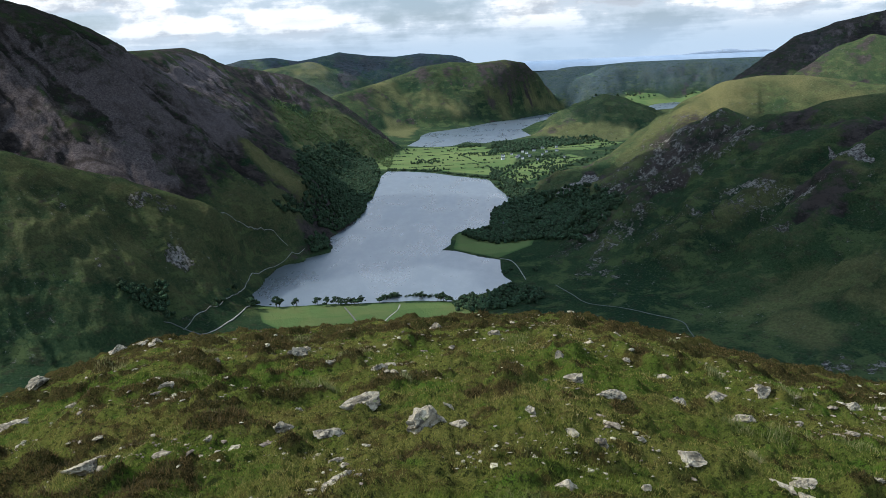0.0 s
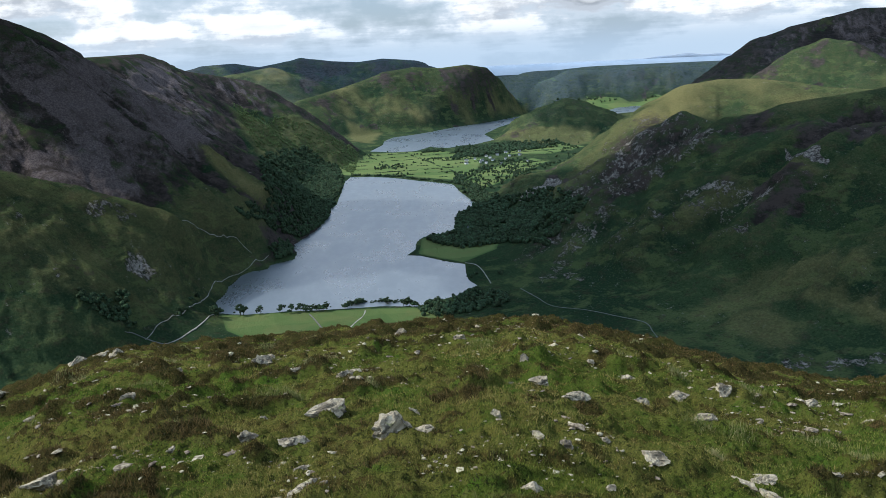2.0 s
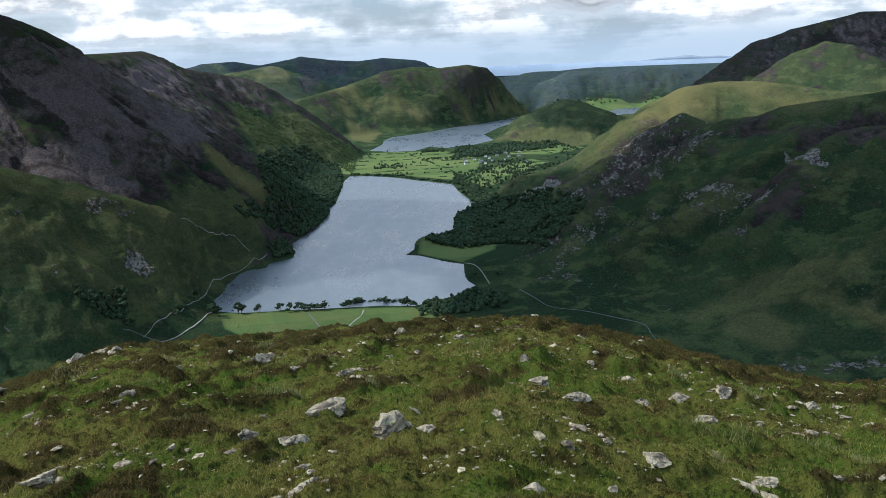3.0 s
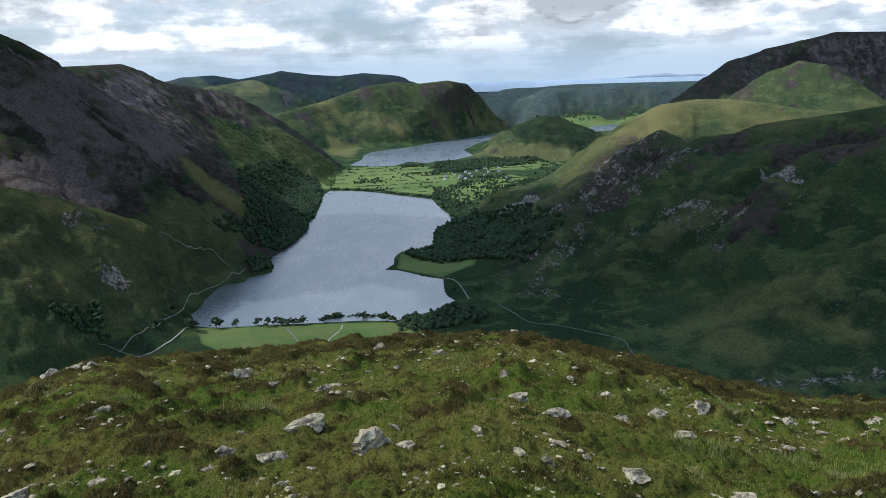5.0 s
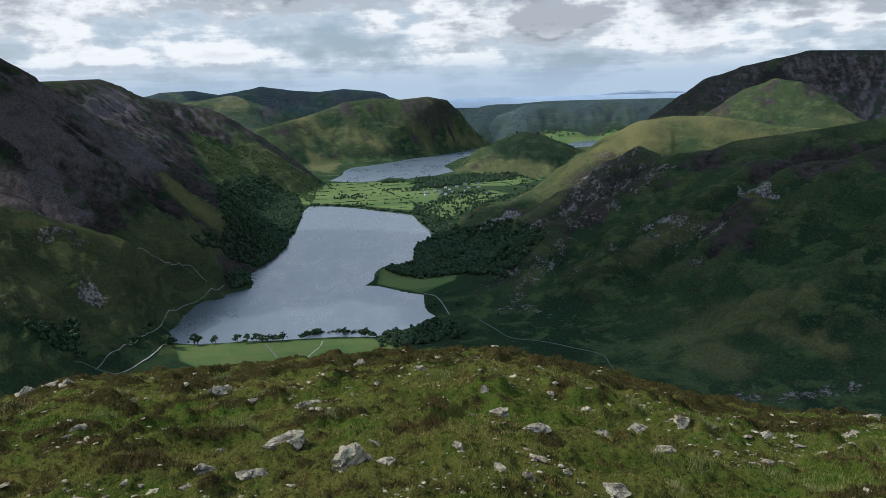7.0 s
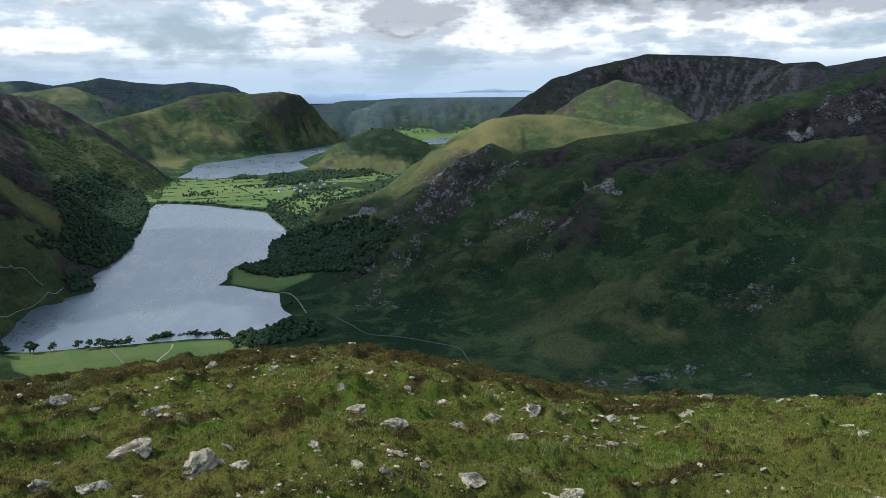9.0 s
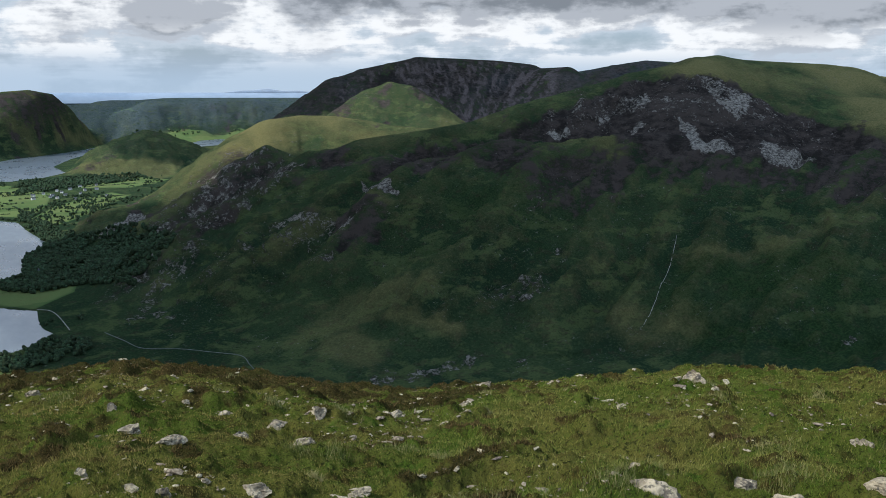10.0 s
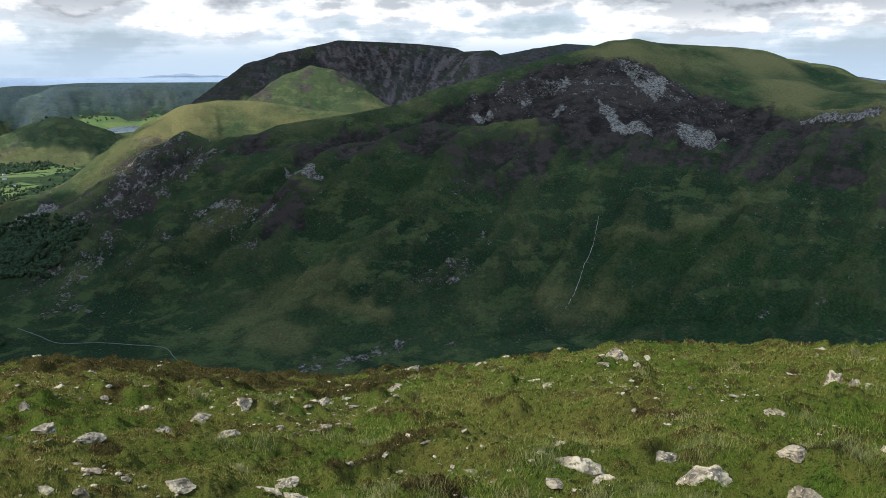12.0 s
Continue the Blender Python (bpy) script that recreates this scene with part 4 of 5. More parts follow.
def within(rng, outline, spacing):
    """Random plan places inside an outline of bearings and ranges."""
    pts = np.array([bearing(a, r) for a, r in outline])
    lo, hi = pts.min(0), pts.max(0)
    count = int(np.prod(hi - lo) / spacing ** 2)
    p = rng.uniform(lo, hi, (count, 2))
    edge = from_outline(p[:, 0], p[:, 1], outline) + 7 * layers(p[:, 0], p[:, 1], 40.0, 3, 81)
    gap = layers(p[:, 0], p[:, 1], 48.0, 3, 87) > 0.24
    return p[(edge < 0) & ~gap]


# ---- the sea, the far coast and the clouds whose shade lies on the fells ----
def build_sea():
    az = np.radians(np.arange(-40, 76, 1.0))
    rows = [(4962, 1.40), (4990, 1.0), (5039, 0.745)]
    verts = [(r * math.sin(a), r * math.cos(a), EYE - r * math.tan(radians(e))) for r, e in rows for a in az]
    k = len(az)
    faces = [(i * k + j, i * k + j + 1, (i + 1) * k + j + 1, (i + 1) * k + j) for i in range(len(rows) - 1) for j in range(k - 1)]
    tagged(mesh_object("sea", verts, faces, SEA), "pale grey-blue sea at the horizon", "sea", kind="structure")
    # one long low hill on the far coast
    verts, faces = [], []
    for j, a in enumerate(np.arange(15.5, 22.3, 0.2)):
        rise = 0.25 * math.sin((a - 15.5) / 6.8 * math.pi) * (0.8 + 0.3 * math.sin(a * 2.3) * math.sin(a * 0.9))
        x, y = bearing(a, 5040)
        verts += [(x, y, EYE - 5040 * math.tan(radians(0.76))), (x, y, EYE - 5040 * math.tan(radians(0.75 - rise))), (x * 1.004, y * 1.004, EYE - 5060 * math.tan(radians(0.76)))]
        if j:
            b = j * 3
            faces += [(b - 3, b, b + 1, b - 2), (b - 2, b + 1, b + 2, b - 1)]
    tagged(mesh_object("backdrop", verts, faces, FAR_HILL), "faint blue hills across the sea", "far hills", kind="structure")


def build_clouds():
    """Unseen cumulus, placed by where each one's shade falls; its length, width and bearing."""
    rng = np.random.default_rng(31)
    shape_v, shape_t = ico(2)
    sx, sy = bearing(SUN_AZ, 1.0)
    fall = math.tan(radians(SUN_EL))
    for az, r, ground_z, long, wide, turn in CLOUDS:
        x, y = bearing(az, r)
        up = 1150.0
        run = (up - ground_z) / fall
        n = 80
        p = rng.normal(0, 0.42, (n, 2)).clip(-0.85, 0.85)
        ct, st = math.cos(radians(turn)), math.sin(radians(turn))
        u, v = p[:, 0] * long / 2, p[:, 1] * wide / 2
        size = rng.uniform(0.18, 0.32, n) * min(long, wide)
        places = np.stack([u * ct - v * st, u * st + v * ct, rng.uniform(0, 0.10, n) * wide], -1)
        cv, ct_ = scatter(rng, shape_v, shape_t, places, size, np.tile([1.15, 1.0, 0.34], (n, 1)), 0.12)
        cv[:, 2] = np.where(cv[:, 2] < 0, cv[:, 2] * 0.3, cv[:, 2])
        ob = array_mesh("cloud", cv, ct_, VAPOUR, True)
        ob.location = (x + sx * run, y + sy * run, up)
        tagged(ob, "unseen cumulus cloud placed to shade the fells", "clouds", kind="stuff")


CLOUDS = [
    (14, 1180, 40, 620, 480, 20),
    (28, 1180, 60, 700, 560, 0),
    (40, 1230, 120, 1000, 900, 10),
    (56, 1180, 160, 1250, 1100, -25),
    (46, 1540, 290, 950, 620, -35),
    (31, 1520, 220, 620, 300, -10),
    (70, 1250, 220, 900, 800, -40),
    (-9, 1720, 60, 620, 460, 60),
    (7, 1600, 20, 560, 400, 30),
    (20, 1680, 170, 560, 330, 35),
    (12, 3400, 60, 300, 220, 0),
    (26, 4220, 300, 1300, 700, -25),
    (37, 4200, 390, 900, 480, -10),
    (-6, 4860, 300, 1500, 300, 0),
    (43, 4640, 380, 1100, 520, 0),
]


# ---- woods, trees, hedges ----
WOODS = {
    "lakeside_wood": (5.4, 1.05, LEAF, [(-4.75, 2558), (-4.98, 2223), (-5.54, 2043), (-6.03, 1806), (-7.88, 1647), (-9.42, 1601), (-11.66, 1491), (-12.16, 1504), (-10.01, 1644), (-10.28, 1702), (-10.13, 2412), (-7.41, 2756), (-5.18, 2737)]),
    "birch_scrub": (6.0, 0.55, SCRUB_LEAF, [(-11.7, 2856), (-8.79, 2872), (-5.82, 2902), (-3.57, 2999), (-4.05, 2547), (-4.99, 2730), (-7.41, 2760), (-10.11, 2440), (-11.1, 2553)]),
    "point_wood": (5.0, 1.0, LEAF, [(-10.29, 1475), (-8.89, 1589), (-8.43, 1522), (-9.58, 1457), (-10.68, 1448)]),
    "hill_plantation": (4.6, 0.8, LEAF, [(-23.24, 1069), (-21.75, 1090), (-19.64, 1112), (-19.86, 1078), (-19.56, 1060), (-21.61, 1055)]),
    "beckside_thicket": (5.0, 0.6, LEAF, [(-16.9, 1124), (-16.18, 1147), (-15.27, 1220), (-15.58, 1151), (-16.29, 1121)]),
    "parkland_wood": (5.6, 1.1, LEAF, [(0.89, 1558), (2.83, 1601), (2.87, 1836), (4.36, 1896), (6.53, 1845), (8.48, 1820), (11.18, 1706), (12.32, 1452), (11.56, 1406), (10.41, 1389), (9.24, 1352), (8.06, 1397), (6.48, 1484), (4.88, 1474), (3.28, 1459), (1.28, 1507)]),
    "shore_wood": (6.5, 0.9, LEAF, [(2.93, 2217), (3.97, 2011), (4.63, 1861), (6.14, 1858), (4.2, 2288), (2.96, 2438)]),
    "near_shore_wood": (6.6, 0.85, LEAF, [(-0.12, 1116), (1.94, 1146), (4.2, 1192), (6.42, 1153), (6.61, 1099), (2.31, 1061), (0.26, 1071)]),
    "village_wood": (10.5, 1.1, LEAF, [(2.9, 2790), (3.2, 3160), (5.0, 3190), (6.6, 3230), (10.2, 3180), (11.0, 3080), (8.1, 2980), (6.2, 2900), (4.6, 2830)]),
    "far_shore_trees": (6.5, 0.6, LEAF, [(-4.2, 2522), (-2.9, 2500), (-1.3, 2452), (0.3, 2372), (2.8, 2268), (2.9, 2290), (0.4, 2396), (-1.3, 2476), (-2.9, 2524), (-4.2, 2545)]),
    "farm_trees": (15.0, 0.8, LEAF, [(3.6, 2440), (5.0, 2580), (7.5, 2700), (9.5, 2600), (8.0, 2300), (5.5, 2150), (4.2, 2260)]),
    "islet_trees": (8.0, 0.9, LEAF, [(0.83, 3110), (0.8, 3040), (2.3, 3030), (2.3, 3110)]),
}


def lumps(rng, base, size, spread=1.0):
    """Three leafy lumps for each tree: places, sizes and squash."""
    n = len(base)
    at, big, flat = [], [], []
    for k, (rise, wide) in enumerate(((0.95, 1.0), (1.45, 0.75), (0.75, 0.8))):
        off = rng.normal(0, 0.45 * spread, (n, 2)) * size[:, None] * (0.2 if k == 0 else 1)
        at.append(np.column_stack([base[:, :2] + off, base[:, 2] + size * rise * rng.uniform(0.8, 1.15, n)]))
        big.append(size * wide * rng.uniform(0.75, 1.1, n))
        flat.append(np.tile([1.0, 1.0, 1.1], (n, 1)))
    return np.concatenate(at), np.concatenate(big), np.concatenate(flat)


def build_woods():
    rng = np.random.default_rng(5)
    sv, st = ico(1)
    names = {"birch_scrub": "light green birch and bracken scrub on the fellside", "hill_plantation": "dark conifer plantation on the lower fellside"}
    for name, (spacing, tall, mat, outline) in WOODS.items():
        p = within(rng, outline, spacing)
        base = np.column_stack([p, height(p[:, 0], p[:, 1])])
        base = base[base[:, 2] > 0.2]
        size = rng.uniform(2.4, 4.8, len(base)) * tall
        v, t = scatter(rng, sv, st, *lumps(rng, base, size), 0.28)
        tagged(array_mesh(name, v, t, mat), names.get(name, "dense dark green broadleaved wood by the lake"), "wood", kind="stuff")


def build_valley_trees():
    """Single trees and small groups between the fields and up the lower slopes."""
    rng = np.random.default_rng(44)
    p = np.concatenate([within(rng, outline, 17.0) for outline in (
        [(-5.5, 2560), (-5.6, 3150), (2.2, 3150), (11.5, 3200), (12.5, 2900), (9.0, 2400), (6.0, 2050), (4.6, 1960), (3.2, 2300), (0.0, 2400)],
        [(3.4, 1700), (5.0, 1930), (9.0, 1900), (12.5, 1700), (12.0, 1420), (8.0, 1420), (4.0, 1480)],
        [(3.6, 1225), (3.7, 1330), (6.0, 1330), (7.5, 1180), (6.5, 1100)],
        [(9.3, 4420), (9.6, 4830), (14.0, 4800), (23.0, 4800), (23.0, 4300), (16.8, 4300), (16.6, 4640), (13.5, 4640)])])
    p = p[layers(p[:, 0], p[:, 1], 120.0, 3, 141) + 0.25 * rng.random(len(p)) > np.where(np.hypot(p[:, 0], p[:, 1]) > 4000, 0.12, 0.34)]
    base = np.column_stack([p, height(p[:, 0], p[:, 1])])
    base = base[(base[:, 2] > 0.3) & ((np.hypot(base[:, 0], base[:, 1]) < 4000) | (base[:, 2] < 85))]
    v, t = scatter(rng, *ico(1), *lumps(rng, base, rng.uniform(1.8, 3.6, len(base)) * np.where(np.hypot(base[:, 0], base[:, 1]) > 4000, 1.3, 1.0)), 0.28)
    tagged(array_mesh("valley_trees", v, t, LEAF), "dark green trees scattered between the fields", "trees", kind="stuff")


def make_tree(rng, tall, wide):
    """A lakeside tree: tapered trunk with limbs, and a crown of leafy clumps with gaps."""
    root = new("tree")
    bm = bmesh.new()

    def limb(a, b, ra, rb):
        axis = (Vector(b) - Vector(a))
        m = Matrix.Translation((Vector(a) + Vector(b)) / 2) @ axis.to_track_quat("Z", "Y").to_matrix().to_4x4()
        bmesh.ops.create_cone(bm, cap_ends=True, segments=7, radius1=ra, radius2=rb, depth=axis.length, matrix=m)

    fork = (rng.normal(0, 0.1), rng.normal(0, 0.1), tall * 0.30)
    limb((0, 0, -0.4), fork, tall * 0.035, tall * 0.022)
    tips = []
    for k in range(5):
        a = k * 1.257 + rng.uniform(-0.3, 0.3)
        tip = (math.cos(a) * wide * rng.uniform(0.35, 0.6), math.sin(a) * wide * rng.uniform(0.35, 0.6), tall * rng.uniform(0.45, 0.75))
        limb(fork, tip, tall * 0.016, tall * 0.006)
        tips.append(tip)
    part("trunk", bm, BARK, root)
    n = 34
    pick = np.array(tips + [(0, 0, tall * 0.8)])[rng.integers(0, 6, n)]
    places = pick + rng.normal(0, 0.15, (n, 3)) * [wide, wide, tall * 0.75]
    sv, st = ico(1)
    v, t = scatter(rng, sv, st, places, rng.uniform(0.13, 0.24, n) * wide, np.tile([1.0, 1.0, 0.8], (n, 1)), 0.35)
    crown = array_mesh("crown", v, t, LEAF)
    crown.parent = root
    return tagged(root, "broadleaved tree with dark green crown on the lake shore", "tree", "trees along the lake shore")


SHORE_TREES = [(-14.4, 1142), (-12.65, 1152), (-11.47, 1149), (-9.95, 1145), (-9.28, 1134), (-8.68, 1137), (-8.2, 1134), (-7.79, 1132), (-7.39, 1132), (-6.86, 1129), (-5.35, 1133), (-4.94, 1155), (-4.53, 1156), (-4.21, 1158), (-3.39, 1157), (-2.77, 1158), (-2.24, 1150), (-1.75, 1149), (-1.14, 1125), (-0.73, 1123), (-0.33, 1116), (2.81, 1493), (3.28, 1476), (4.49, 1498), (5.49, 1499)]


def build_trees():
    rng = np.random.default_rng(9)
    kinds = [make_tree(rng, t, w) for t, w in ((17.0, 10.0), (14.0, 11.0), (18.0, 10.0), (13.0, 9.0))]
    for k, (az, r) in enumerate(SHORE_TREES):
        for twin in range(2):
            x, y = bearing(az + (0.14 + 0.1 * rng.random()) * twin, r + 4 * twin)
            s = rng.uniform(0.5, 0.85)
            m = pose(x, y, float(height(x, y)[0]), 0, 0, rng.uniform(0, 360))
            if k * 2 + twin < 4:
                kinds[k * 2 + twin].matrix_world = m
            else:
                ob = copy_thing(kinds[int(rng.integers(0, 4))], m)
                ob.scale = (s, s, s)


def build_hedges():
    rng = np.random.default_rng(15)
    spots = []
    for outline in MEADOWS[2:5]:
        p = within(rng, outline, 2.2)
        u, v = parcel(p[:, 0], p[:, 1])
        near = (np.abs(u - np.round(u)) * 150 < 1.8) | (np.abs(v - np.round(v)) * 95 < 1.8)
        broken = layers(p[:, 0], p[:, 1], 45.0, 2, 92) > -0.10
        spots.append(p[near & broken])
    p = np.concatenate(spots)
    base = np.column_stack([p, height(p[:, 0], p[:, 1])])
    size = rng.uniform(0.8, 1.4, len(p)) * np.where(rng.random(len(p)) < 0.1, 2.2, 1.0)
    sv, st = ico(1)
    v, t = scatter(rng, sv, st, base + [0, 0, 0.7], size, np.tile([1.2, 1.0, 1.1], (len(p), 1)), 0.3)
    tagged(array_mesh("hedge", v, t, LEAF), "dark hedgerows with standard trees between bright fields", "hedge", kind="stuff")


# ---- tracks, becks, lane and walls ----
def strip(name, course, wide, rise, mat, label, category, sag=0.5):
    """A band that follows the ground: its sides go down into the turf."""
    pts = [Vector(bearing(a, r)) for a, r in course]
    line = []
    for i in range(len(pts) - 1):
        p0, p1, p2, p3 = pts[max(i - 1, 0)], pts[i], pts[i + 1], pts[min(i + 2, len(pts) - 1)]
        steps = max(2, int((p2 - p1).length / 4))
        for k in range(steps):
            t = k / steps
            line.append(0.5 * ((2 * p1) + (p2 - p0) * t + (2 * p0 - 5 * p1 + 4 * p2 - p3) * t * t + (3 * p1 - p0 - 3 * p2 + p3) * t ** 3))
    line.append(pts[-1])
    x, y = np.array([p.x for p in line]), np.array([p.y for p in line])
    x, y = x + 0.6 * layers(x, y, 40.0, 2, 33), y + 0.6 * layers(x, y, 40.0, 2, 34)
    tx, ty = np.gradient(x), np.gradient(y)
    size = np.hypot(tx, ty)
    nx, ny = -ty / size, tx / size
    half = wide / 2 * (1 + 0.5 * layers(x, y, 14.0, 2, 35))
    z = np.maximum(height(x, y), np.maximum(height(x + nx * half, y + ny * half), height(x - nx * half, y - ny * half)))
    rows = []
    for side, down in ((1, -2.0), (1, 1.0), (-1, 1.0), (-1, -2.0)):
        rows.append(np.column_stack([x + nx * half * side, y + ny * half * side, z + (rise if down > 0 else -sag - rise)]))
    verts = np.stack(rows, 1).reshape(-1, 3)
    faces = [(4 * i + j, 4 * i + j + 1, 4 * i + j + 5, 4 * i + j + 4) for i in range(len(x) - 1) for j in range(3)]
    faces += [(3, 2, 1, 0), tuple(4 * (len(x) - 1) + j for j in range(4))]
    ob = mesh_object(name, [tuple(v) for v in verts], faces, mat, False)
    return tagged(ob, label, category, kind="structure")


def build_tracks():
    strip("path", [(-10.33, 1467), (-11.77, 1417), (-13.17, 1356), (-14.39, 1270), (-16.01, 1143), (-17.21, 1114), (-18.22, 1081), (-19.07, 1053)], 0.8, 0.3, GRIT, "pale gravel footpath along the lake shore", "path")
    strip("beck", [(-14.09, 1192), (-14.98, 1127), (-16.22, 1089), (-17.03, 1067), (-18, 1052)], 1.9, 0.25, GRIT, "beck over pale shingle running into the lake", "beck")
    strip("lane", [(-20.29, 1049), (-18.89, 1055), (-14.8, 1046)], 2.0, 0.35, ROAD, "narrow grey lane across the valley floor", "lane")
    strip("path", [(3.45, 1358), (4.25, 1338), (4.76, 1286), (5.23, 1220)], 1.4, 0.4, GRIT, "pale gravel footpath rounding the lake", "path")
    strip("lane", [(7.35, 1181), (8.43, 1137), (9.62, 1093), (11.99, 1072), (13.95, 1048), (16.07, 1022), (16.65, 990), (17.1, 960)], 1.2, 0.45, ROAD, "narrow grey lane below the fell", "lane")
    strip("path", [(-15.77, 1380), (-14.73, 1397), (-13.67, 1418), (-12.56, 1447), (-11.48, 1445)], 0.6, 0.4, GRIT, "stony pale path across the fellside", "path")
    strip("path", [(-3.9, 1114), (-4.12, 1086), (-4.68, 1061), (-5.1, 1038)], 1.8, 0.3, GRIT, "pale shingle track to the lake shore", "path")
    strip("field_wall", [(-7.89, 1120), (-6.97, 1035)], 1.4, 1.2, WALLSTONE, "dark dry stone wall between two green fields", "field wall")
    strip("beck", [(46.55, 1192), (46.23, 1134), (45.69, 1085), (44.96, 1030), (44.57, 1015)], 0.6, 0.4, GRIT, "thin white beck tumbling down the fellside", "beck")


# ---- farms and cottages ----
def make_house(long, wide, eaves):
    root = new("cottage")
    bm = bmesh.new()
    bmesh.ops.create_cube(bm, size=1.0, matrix=Matrix.Translation((0, 0, eaves / 2 - 0.5)) @ Matrix.Diagonal((long, wide, eaves + 1.0, 1)))
    for s in (-1, 1):
        a, b, c = (bm.verts.new(p) for p in ((s * long / 2, -wide / 2, eaves), (s * long / 2, wide / 2, eaves), (s * long / 2, 0, eaves + wide * 0.42)))
        bm.faces.new((a, b, c))
    wall = part("wall", bm, RENDERED, root, smooth=False)
    bm = bmesh.new()
    o, t = 0.35, 0.22
    prof = [(-wide / 2 - o, eaves - 0.25), (0, eaves + wide * 0.42 + 0.05), (wide / 2 + o, eaves - 0.25)]
    ring = [[bm.verts.new((s * (long / 2 + o), y, z + d)) for y, z in prof for d in (0, t)] for s in (-1, 1)]
    for i, j in ((0, 2), (2, 4)):
        for a, b in ((i, j), (j + 1, i + 1)):
            bm.faces.new((ring[0][a], ring[0][b], ring[1][b], ring[1][a]))
        for r_ in ring:
            bm.faces.new((r_[i], r_[i + 1], r_[j + 1], r_[j]))
    for i in (0, 4):
        bm.faces.new((ring[0][i], ring[0][i + 1], ring[1][i + 1], ring[1][i]))
    bmesh.ops.recalc_face_normals(bm, faces=bm.faces)
    roof = part("roof", bm, SLATE, root, "blue-grey slate roof", smooth=False)
    for s in (-1, 1):
        bm = bmesh.new()
        bmesh.ops.create_cube(bm, size=1.0, matrix=Matrix.Translation((s * (long / 2 - 0.5), 0, eaves + wide * 0.42 + 0.5)) @ Matrix.Diagonal((0.7, 0.9, 1.6, 1)))
        part("chimney", bm, WALLSTONE, roof, smooth=False)
    for k in range(3):
        for z in (1.0, eaves - 1.1):
            bm = bmesh.new()
            bmesh.ops.create_cube(bm, size=1.0, matrix=Matrix.Translation(((k - 1) * long / 3.2, -wide / 2, z + 0.3)) @ Matrix.Diagonal((0.9, 0.12, 1.1, 1)))
            part("window", bm, PANE, wall, "dark window pane", smooth=False)
    return tagged(root, "whitewashed cottage with slate roof among valley trees", "house", "cottages of the village")


HOUSES = [(3.92, 1621), (4.44, 2764), (4.94, 2708), (5.49, 2784), (6.59, 2914), (6.85, 2815), (6.01, 2924), (5.21, 2647), (3.85, 2724), (7.55, 2930), (4.44, 2872), (5.22, 2830), (6.0, 2854), (6.58, 2733), (7.55, 2832), (4.82, 2677), (3.84, 2653), (6.26, 2610), (5.7, 2700), (8.1, 2647)]


def build_houses():
    rng = np.random.default_rng(2)
    kinds = [make_house(11, 6, 4.6), make_house(8, 5.5, 4.4)]
    for k, (az, r) in enumerate(HOUSES):
        x, y = bearing(az, r)
        m = pose(x, y, float(height(x, y)[0]) + 0.3, 0, 0, -az + rng.uniform(-35, 35))
        if k < 2:
            kinds[k].matrix_world = m
        else:
            copy_thing(kinds[k % 2], m)


# ---- the fell top underfoot ----
# rocks: bearing, range, width, height
ROCKS_AHEAD = [(-3.1, 6.1, 0.32, 0.24), (-7.1, 6.9, 0.32, 0.12), (-11.7, 11.6, 0.29, 0.27), (-1.6, 15.7, 0.27, 0.25), (11.4, 14.6, 0.4, 0.19), (10.1, 12.8, 0.22, 0.09), (8.8, 8.4, 0.21, 0.11), (-25.8, 17.1, 0.17, 0.15), (-28.6, 15.2, 0.4, 0.2), (-25.5, 10.6, 0.14, 0.06), (-26.6, 10.1, 0.16, 0.07), (-30.5, 11, 0.37, 0.11), (-26.3, 6.4, 0.39, 0.14), (-20.5, 9.5, 0.15, 0.07), (-17.2, 11.5, 0.12, 0.08), (-18.3, 6.2, 0.1, 0.05), (-13.2, 6.3, 0.16, 0.07), (-10.4, 6.2, 0.26, 0.08), (-9.4, 5.4, 0.12, 0.06), (-11.9, 7.4, 0.07, 0.09), (-16.4, 4.7, 0.31, 0.08), (-9.5, 4.8, 0.23, 0.06), (-5.6, 9.4, 0.18, 0.1), (-9.2, 10, 0.16, 0.07), (-21.9, 18.5, 0.35, 0.13), (-23.6, 21.6, 0.47, 0.25), (-21, 17, 0.27, 0.1)]
ROCKS_RIGHT = [(-0.9, 6.8, 0.09, 0.05), (-0.5, 6.1, 0.21, 0.08), (5.2, 6.2, 0.08, 0.07), (2.9, 11.8, 0.19, 0.12), (7.4, 9.7, 0.11, 0.11), (9.6, 11.3, 0.15, 0.08), (4.2, 7.9, 0.14, 0.05), (6.1, 8.1, 0.16, 0.05), (10.8, 7.8, 0.26, 0.08), (15.6, 8.7, 0.26, 0.12), (18.3, 9.8, 0.32, 0.09), (21.5, 10.5, 0.2, 0.13), (26.5, 12.1, 0.45, 0.2), (20.3, 8.5, 0.22, 0.09), (17.1, 6.1, 0.2, 0.07), (10.3, 5.8, 0.12, 0.11), (13.3, 6.2, 0.08, 0.04), (15, 10.3, 0.17, 0.08), (24.1, 6.4, 0.26, 0.04), (23, 6.2, 0.24, 0.06), (13.7, 4.9, 0.08, 0.05), (15.6, 4.7, 0.11, 0.08), (24.9, 6.1, 0.21, 0.08), (28.5, 6.8, 0.26, 0.09), (7.9, 4.5, 0.14, 0.07), (12.2, 10.9, 0.11, 0.06)]
